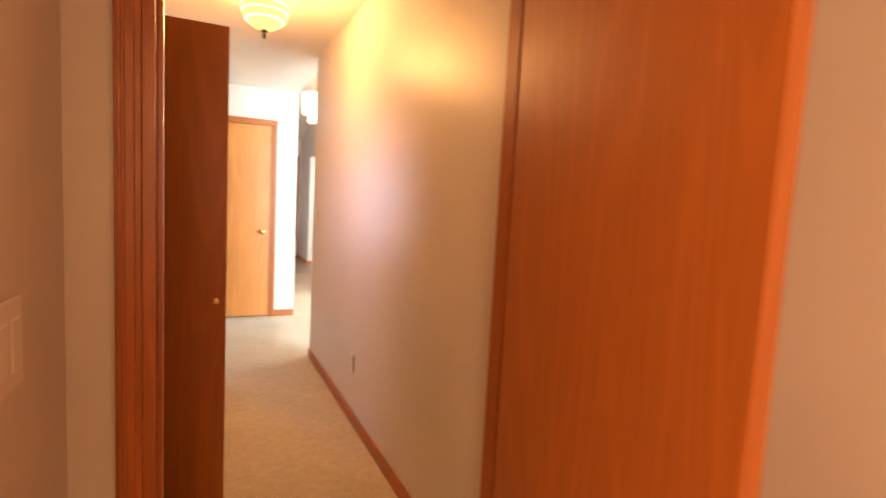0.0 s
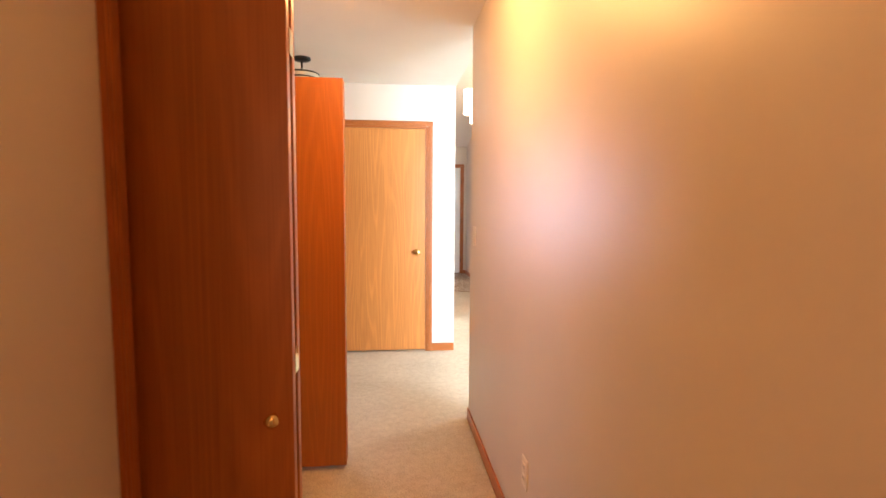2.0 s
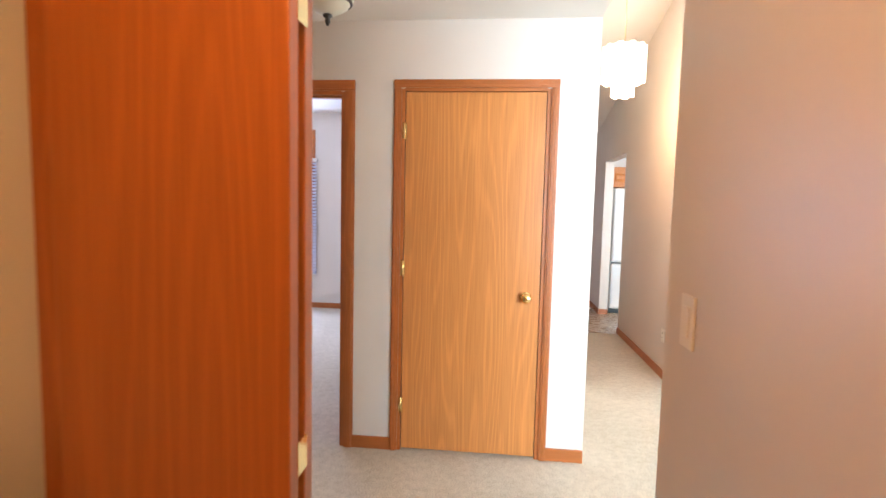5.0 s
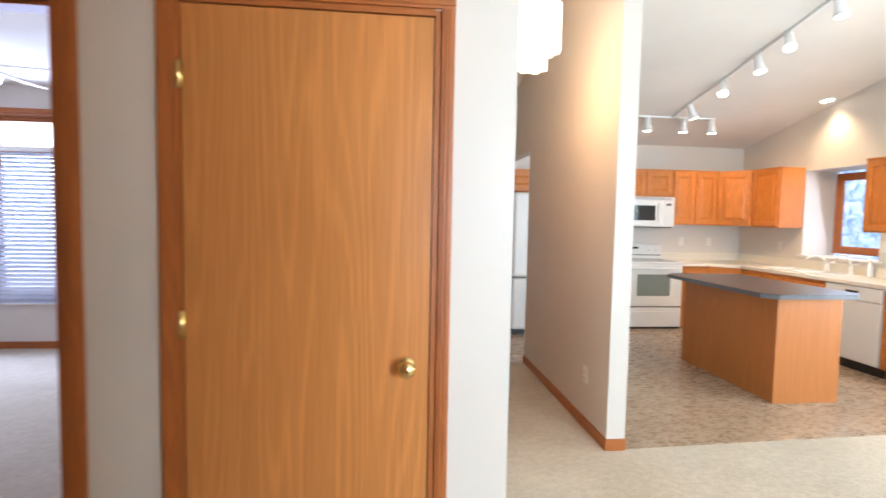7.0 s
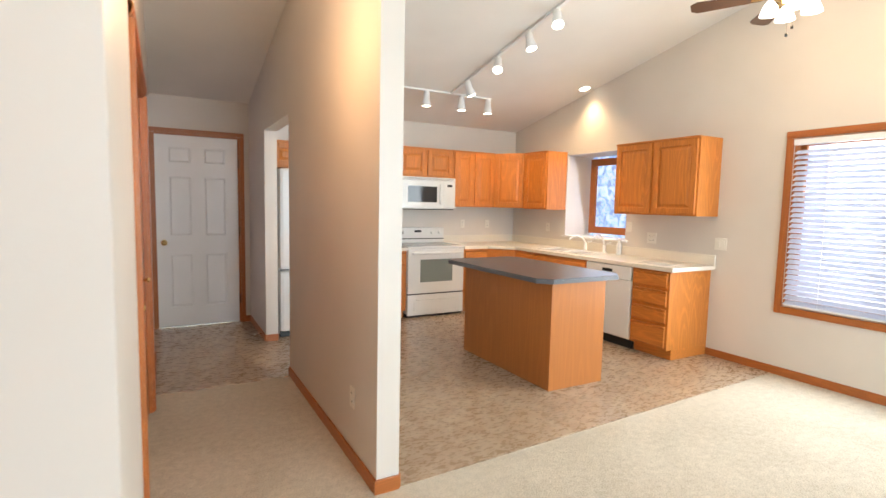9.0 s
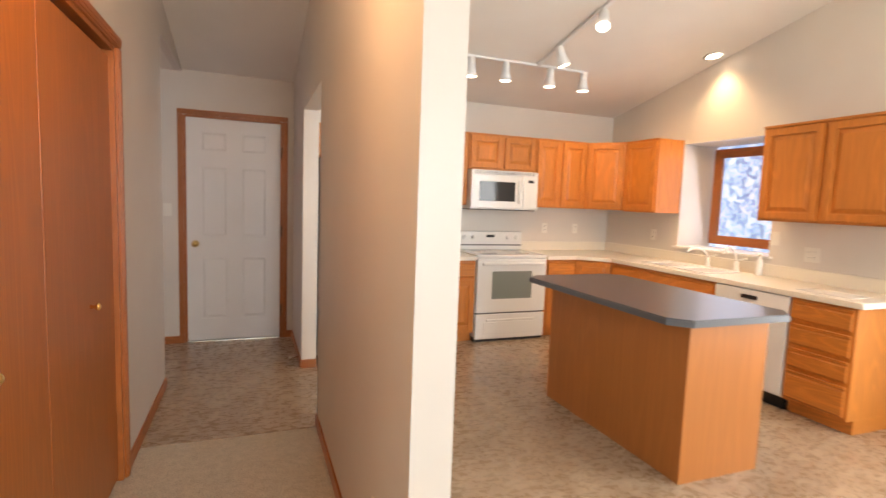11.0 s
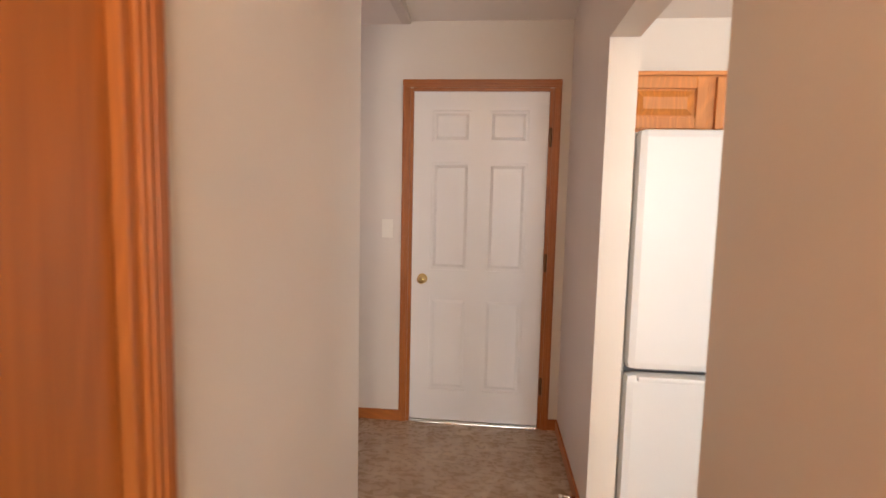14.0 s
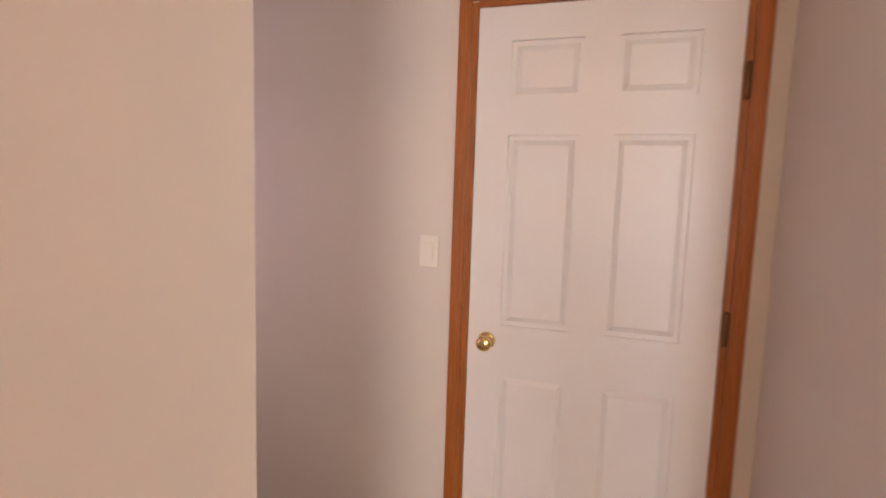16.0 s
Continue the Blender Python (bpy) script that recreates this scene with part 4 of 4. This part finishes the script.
# dishwasher
DF = C_FRONT_X - 0.02
t = thing("dishwasher", (5.3, 2.77, 0), "white built-in dishwasher under the worktop", "dishwasher")
part("body", cube(DF + 0.03, 2.47, 0.10, EAST - 0.05, 3.065, C_TOP - 0.042), ENAMEL, t)
part("door", cube(DF, 2.47, 0.115, DF + 0.03, 3.065, 0.69, 0.006), ENAMEL, t)
pn = part("control_panel", cube(DF - 0.006, 2.47, 0.695, DF + 0.03, 3.065, C_TOP - 0.044, 0.008), ENAMEL, t)
part("latch", cube(DF - 0.014, 2.70, 0.755, DF - 0.005, 2.83, 0.785, 0.003), BLACK, pn)
part("toe_panel", cube(DF + 0.07, 2.478, 0.0, DF + 0.09, 3.057, 0.115), BLACK, t, "black toe panel")

# island
t = thing("kitchen_island", (3.9, 2.55, 0), "oak-veneer kitchen island with charcoal laminate top", "island")
part("body", cube(3.62, 1.955, 0.004, 4.10, 3.16, 0.832, 0.003), ISLAND, t)
part("end_panel", cube(3.616, 1.940, 0.004, 4.168, 1.957, 0.832, 0.002), ISLAND, t)
part("toe_kick", cube(4.09, 1.975, 0.004, 4.115, 3.14, 0.10), BLACK, t)
part("end_panel", cube(3.618, 3.158, 0.004, 4.166, 3.172, 0.832, 0.002), ISLAND, t)
part("front", cube(4.10, 1.958, 0.10, 4.155, 3.158, 0.832, 0.003), CAB_V, t)
for a, b in ((1.98, 2.55), (2.57, 3.14)):
    raised_door(t, "door", a, b, 0.13, 0.64, "y", 4.155, 1, CAB_V, CAB_Y)
    drawer(t, a, b, 0.66, 0.815, "y", 4.155, 1, CAB_Y)
c, x0, x1, y0, y1 = 0.09, 3.50, 4.34, 1.895, 3.38
oct_ = [(x0 + c, y0), (x1 - c, y0), (x1, y0 + c), (x1, y1 - c), (x1 - c, y1), (x0 + c, y1), (x0, y1 - c), (x0, y0 + c)]
top = part("top", prism(oct_, 0.834, 0.868, 0.004), DARKTOP, t, "charcoal laminate top with clipped corners")
e = 0.004
edge = [(x0 + c - e, y0 - e), (x1 - c + e, y0 - e), (x1 + e, y0 + c - e), (x1 + e, y1 - c + e), (x1 - c + e, y1 + e), (x0 + c - e, y1 + e), (x0 - e, y1 - c + e), (x0 - e, y0 + c - e)]
part("edge_band", prism(edge, 0.832, 0.862, 0.002), GREYEDGE, top)

# refrigerator
t = thing("refrigerator", (2.5, 4.7, 0), "white bottom-freezer refrigerator under short cabinets", "refrigerator")
part("body", cube(2.115, 4.36, 0.03, 2.875, 5.06, 1.72, 0.006), FRIDGE_PAINT, t)
part("fridge_door", cube(2.113, 4.275, 0.712, 2.877, 4.352, 1.725, 0.034), FRIDGE_PAINT, t)
fz = part("freezer_door", cube(2.113, 4.275, 0.07, 2.877, 4.352, 0.695, 0.034), FRIDGE_PAINT, t)
part("grip", cube(2.16, 4.262, 0.665, 2.83, 4.285, 0.690, 0.008), FRIDGE_PAINT, fz)
part("gasket", cube(2.125, 4.350, 0.08, 2.865, 4.362, 1.71), GREYEDGE, t)
part("handle", cube(2.80, 4.235, 0.85, 2.83, 4.262, 1.45, 0.010), FRIDGE_PAINT, t)
part("foot_grille", cube(2.125, 4.34, 0.0, 2.865, 4.40, 0.07), BLACK, t)

# ---- laundry ----
t = thing("washing_machine", (-0.6, -2.45, 0), "white top-loading washing machine in the closet", "washing machine")
part("body", cube(-0.95, -2.80, 0.02, -0.265, -2.11, 0.885, 0.010), ENAMEL, t)
part("top", cube(-0.955, -2.805, 0.889, -0.262, -2.105, 0.935, 0.010), ENAMEL, t)
part("lid", cube(-0.78, -2.72, 0.9352, -0.33, -2.19, 0.946, 0.004), ENAMEL, t)
part("lid_grip", cube(-0.345, -2.58, 0.9455, -0.325, -2.34, 0.951, 0.002), GREYEDGE, t)
part("console", cube(-0.955, -2.80, 0.93, -0.84, -2.11, 1.07, 0.012), ENAMEL, t)

# ---- lamps and fans ----


def bowl_lamp(at, lit):
    x, y, z = at
    label = "lit amber banded-glass semi-flush ceiling lamp" if lit else "unlit banded-glass ceiling lamp with black canopy"
    t = thing("ceiling_lamp", (x, y, z), label, "ceiling lamp")
    part("canopy", lathe([(0.065, 0), (0.065, -0.012), (0.05, -0.022), (0.012, -0.026)], at, "z", 24), BLACK, t)
    part("stem", lathe([(0.007, -0.02), (0.007, -0.265)], at, "z", 10), BLACK, t)
    prof = [(0.116, -0.105), (0.120, -0.115), (0.117, -0.135), (0.103, -0.175), (0.081, -0.205), (0.045, -0.228), (0.012, -0.236)]
    sh = part("shade", lathe(prof, at, "z", 32), AMBER_GLASS if lit else DIM_GLASS, t, "banded glass bowl")
    for r, h in ((0.121, -0.115), (0.114, -0.148), (0.098, -0.187)):
        part("band", lathe([(r, h + 0.005), (r + 0.004, h), (r, h - 0.005)], at, "z", 32), AMBER_BAND if lit else BLACK, sh)
    part("finial", lathe([(0.016, -0.232), (0.020, -0.242), (0.008, -0.252), (0.012, -0.262), (0.004, -0.280)], at, "z", 14), BLACK, t)
    sh.visible_shadow = False
    return t


bowl_lamp((0.40, -2.77, FLAT), True)
bowl_lamp((-0.20, -0.72, FLAT), False)

# tiered shell pendant
PX, PY, PZ = 1.50, 1.51, 2.33
t = thing("pendant_lamp", (PX, PY, vault(PY)), "lit two-tier white capiz-shell pendant lamp", "pendant lamp")
part("canopy", lathe([(0.06, 0.0), (0.055, -0.02), (0.01, -0.03)], (PX, PY, vault(PY) + 0.012), "z", 20), BRASS, t)
part("chain", lathe([(0.003, 0), (0.003, PZ + 0.40 - vault(PY))], (PX, PY, vault(PY)), "z", 6), BRASS, t)
for r, z0, z1, n in ((0.165, PZ + 0.11, PZ + 0.38, 22), (0.085, PZ, PZ + 0.17, 12)):
    ring = part("tier", lathe([(r - 0.012, z1 - 0.006), (r - 0.004, z1), (r - 0.012, z1 + 0.004)], (PX, PY, 0), "z", 28), BRASS, t)
    for i in range(n):
        a = 2 * math.pi * i / n
        bm = prism([(r, -math.pi * r / n), (r + 0.006, -math.pi * r / n * 0.4), (r + 0.006, math.pi * r / n * 0.4), (r, math.pi * r / n), (r - 0.003, 0)], z0 + 0.008 * (i % 2), z1 + 0.012 * (i % 2))
        bmesh.ops.transform(bm, matrix=Matrix.Translation((PX, PY, 0)) @ pose(0, 0, 0, 0, 0, math.degrees(a)), verts=bm.verts)
        sh = part("shell", bm, PENDANT, ring)
        sh.visible_shadow = False


def ceiling_fan(at, top_z, blades, span, blade_mat, body_mat, label, turn, bowl=True):
    x, y, z = at
    t = thing("ceiling_fan", (x, y, top_z), label, "ceiling fan")
    part("canopy", lathe([(0.07, 0.01), (0.065, -0.03), (0.02, -0.06)], (x, y, top_z), "z", 20), body_mat, t)
    part("rod", lathe([(0.012, 0), (0.012, z + 0.10 - top_z)], (x, y, top_z), "z", 10), body_mat, t)
    part("motor", lathe([(0.03, 0.11), (0.11, 0.09), (0.13, 0.05), (0.13, 0.01), (0.09, -0.03), (0.05, -0.05)], (x, y, z), "z", 28), body_mat, t)
    for k in range(blades):
        m = Matrix.Translation((x, y, z)) @ pose(0, 0, 0, 0, 0, turn + k * 360 / blades) @ pose(0, 0, 0, 11, 0, 0)
        bm = prism([(0.17, -0.045), (span - 0.04, -0.068), (span, -0.04), (span, 0.04), (span - 0.04, 0.068), (0.17, 0.045)], 0.0, 0.008, 0.002)
        bmesh.ops.transform(bm, matrix=m, verts=bm.verts)
        b = part("blade", bm, blade_mat, t)
        bm = cube(0.10, -0.02, -0.008, 0.23, 0.02, -0.001, 0.002)
        bmesh.ops.transform(bm, matrix=m, verts=bm.verts)
        part("bracket", bm, body_mat, b)
    if bowl:
        bm = lathe([(0.155, -0.05), (0.165, -0.065), (0.15, -0.11), (0.105, -0.155), (0.05, -0.18), (0.01, -0.185)], (x, y, z), "z", 40)
        for v in bm.verts:
            a = math.atan2(v.co.y - y, v.co.x - x)
            k = 1 + 0.045 * math.cos(10 * a)
            v.co.x, v.co.y = x + (v.co.x - x) * k, y + (v.co.y - y) * k
        part("shade", bm, FAN_GLASS, t, "lit scalloped frosted bowl").visible_shadow = False
    else:
        for k in range(4):
            a = radians(turn + 30 + 90 * k)
            c = (x + 0.12 * math.cos(a), y + 0.12 * math.sin(a), z - 0.06)
            part("shade", lathe([(0.02, 0.02), (0.04, -0.01), (0.062, -0.07), (0.05, -0.072)], c, "z", 16), FAN_GLASS, t, "lit bell-shaped glass shade").visible_shadow = False
        for dx, l in ((0.03, 0.20), (-0.03, 0.26)):
            part("pull_chain", lathe([(0.0015, -0.05), (0.0015, -l), (0.009, -l), (0.009, -l - 0.02)], (x + dx, y, z), "z", 8), BLACK, t)
    return t


ceiling_fan((-2.08, 2.0, 2.34), 2.62, 5, 0.66, WHITE, WHITE, "white ceiling fan with lit scalloped bowl", 15)
ceiling_fan((4.75, 1.02, 2.83), vault(1.02), 5, 0.60, material("dark_walnut_blade", (0.09, 0.045, 0.025), 0.4), BRASS, "dark-bladed ceiling fan with four lit shades", 192, False)

# track lighting
TRX, TRY = 4.04, 4.27


def track_head(at, aim, group_label):
    """A white bell-shaped spot on a short stem, aimed at a place."""
    t = thing("track_spot", at, group_label, "track light", "kitchen track spots")
    x, y, z = at
    part("stem", lathe([(0.008, 0.0), (0.008, -0.05)], at, "z", 8), WHITE, t)
    m = look((x, y, z - 0.05), aim)
    bm = lathe([(0.018, 0.05), (0.034, 0.035), (0.036, -0.03), (0.046, -0.075), (0.056, -0.115), (0.050, -0.116)], (0, 0, 0), "z", 20)
    bmesh.ops.transform(bm, matrix=m, verts=bm.verts)
    head = part("housing", bm, WHITE, t)
    bm = lathe([(0.047, -0.1165), (0.046, -0.119), (0.01, -0.1215)], (0, 0, 0), "z", 18)
    bmesh.ops.transform(bm, matrix=m, verts=bm.verts)
    part("bulb_face", bm, LAMP_GLASS, head)


t = thing("light_track", (TRX, TRY, vault(TRY)), "white T-shaped ceiling lighting track", "light track")
part("rail", cube(3.05, TRY - 0.018, vault(TRY) - 0.024, 4.59, TRY + 0.018, vault(TRY + 0.02) + 0.002, 0.003), WHITE, t)
bm = cube(TRX - 0.018, 1.3, 0, TRX + 0.018, TRY - 0.02, 1)
for v in bm.verts:
    v.co.z = vault(v.co.y) + (0.002 if v.co.z > 0.5 else -0.024)
part("rail", bm, WHITE, t)
for x in (3.38, 3.72, 4.18, 4.55):
    track_head((x, TRY, vault(TRY) - 0.02), (x + 0.03, TRY + 0.06, 0.9), "white bell-shaped track spot on the short rail")
for y, dx, dy in ((3.90, 0.55, -0.2), (3.345, -0.7, -0.9), (2.862, 0.1, -0.5), (2.50, -0.6, -1.0), (2.02, 0.2, -0.4), (1.55, -0.4, -0.6)):
    track_head((TRX, y, vault(y) - 0.02), (TRX + dx, y + dy, 1.0), "lit white bell-shaped track spot on the long rail")
spot("spot_range", (3.72, TRY, vault(TRY) - 0.17), (3.62, 4.8, 1.0), 115, WARM, 95)
spot("spot_corner", (4.55, TRY, vault(TRY) - 0.17), (5.1, 4.9, 1.1), 130, WARM, 95)
spot("spot_sink", (TRX + 0.06, 3.30, vault(3.3) - 0.18), (5.4, 4.0, 1.1), 90, WARM, 100)
spot("spot_island", (TRX + 0.06, 2.46, vault(2.46) - 0.18), (4.3, 2.6, 0.9), 46, WARM, 110)
# recessed can
t = thing("recessed_light", (5.54, 3.69, vault(3.69)), "lit recessed can light in the sloping ceiling", "recessed light")
tilt = Matrix.Translation((5.54, 3.69, vault(3.69))) @ pose(0, 0, 0, -12.7, 0, 0)
for nm, prof, mt in (("trim_ring", [(0.085, 0.0), (0.085, -0.006), (0.064, -0.008), (0.062, -0.002)], WHITE), ("bulb_face", [(0.062, -0.003), (0.055, -0.006), (0.01, -0.007)], LAMP_GLASS)):
    bm = lathe(prof, (0, 0, 0), "z", 24)
    bmesh.ops.transform(bm, matrix=tilt, verts=bm.verts)
    part(nm, bm, mt, t)
spot("spot_can", (5.54, 3.69, vault(3.69) - 0.03), (5.60, 3.62, 0.9), 34, WARM, 110)

# ---- switches and outlets ----


def plate(name, axis, face, side, u, z, gangs=1, kind="rocker", label="ivory wall switch"):
    w = 0.070 + 0.046 * (gangs - 1)
    at = (u, face, z) if axis == "x" else (face, u, z)
    t = thing(name, at, label, "outlet" if kind == "outlet" else "switch")

    def bx(nm, u0, u1, w0, w1, d0, d1, parent, mat=PLATE, bev=0.002):
        lo, hi = sorted((face + side * d0, face + side * d1))
        bm = cube(u0, lo, w0, u1, hi, w1, bev) if axis == "x" else cube(lo, u0, w0, hi, u1, w1, bev)
        return part(nm, bm, mat, parent)

    p = bx("cover_plate", u - w / 2, u + w / 2, z - 0.057, z + 0.057, 0, 0.006, t)
    for g in range(gangs):
        c = u - (gangs - 1) * 0.023 + g * 0.046
        if kind == "outlet":
            for dz in (-0.022, 0.022):
                o = bx("socket", c - 0.016, c + 0.016, z + dz - 0.014, z + dz + 0.014, 0.005, 0.0085, p)
                for dx in (-0.006, 0.006):
                    bx("slot", c + dx - 0.001, c + dx + 0.001, z + dz - 0.004, z + dz + 0.006, 0.008, 0.0092, p, BLACK, 0)
        else:
            bx("rocker", c - 0.016, c + 0.016, z - 0.033, z + 0.033, 0.005, 0.010, p)


plate("wall_switch", "y", HALL_R, -1, -1.665, 1.17, 1, label="ivory rocker switch on the hall wall")
plate("wall_outlet", "y", HALL_R, -1, -2.82, 0.355, 1, "outlet", "ivory duplex outlet low on the hall wall")
plate("wall_switch", "y", HALL_L, 1, -3.99, 1.06, 1, label="ivory rocker switch beside the laundry closet")
plate("wall_switch", "y", -0.10, 1, -4.94, 1.12, 3, label="ivory three-gang switch beside the first doorway")
plate("wall_switch", "x", BACK, -1, 0.88, 1.235, 1, label="ivory rocker switch beside the white door")
plate("wall_outlet", "y", X2, -1, 1.62, 0.36, 1, "outlet", "ivory duplex outlet on the divider wall")
plate("wall_switch", "y", EAST, -1, 1.97, 1.08, 2, label="ivory double switch beside the worktop")
plate("wall_outlet", "y", EAST, -1, 2.74, 1.085, 2, "outlet", "ivory double outlet above the worktop")
plate("wall_outlet", "y", EAST, -1, 4.42, 1.12, 1, "outlet", "ivory outlet above the worktop")
plate("wall_outlet", "x", BACK, -1, 4.80, 1.13, 1, "outlet", "ivory outlet above the worktop")
plate("wall_outlet", "x", BACK, -1, 5.22, 1.13, 1, "outlet", "ivory outlet above the worktop")
plate("wall_switch", "y", EAST, -1, 3.05, 1.19, 1, label="ivory switch beside the sink window")
t = thing("ceiling_vent", (-1.0, 1.9, 2.62), "white slotted ceiling air vent", "air vent")
part("frame", cube(-1.12, 1.84, 2.612, -0.88, 1.96, 2.621, 0.002), WHITE, t)
for i in range(4):
    part("slat", cube(-1.10, 1.855 + i * 0.025, 2.609, -0.90, 1.867 + i * 0.025, 2.6125), GREYEDGE, t)
t = thing("door_stop", (1.92, 4.40, 0), "small white spring door stop at the baseboard", "door stop")
part("spring", lathe([(0.006, 0), (0.005, -0.06)], (X2 - 0.012, 4.42, 0.04), "x", 10), NICKEL, t)
part("tip", lathe([(0.009, -0.06), (0.009, -0.075)], (X2 - 0.012, 4.42, 0.04), "x", 10), PLATE, t)
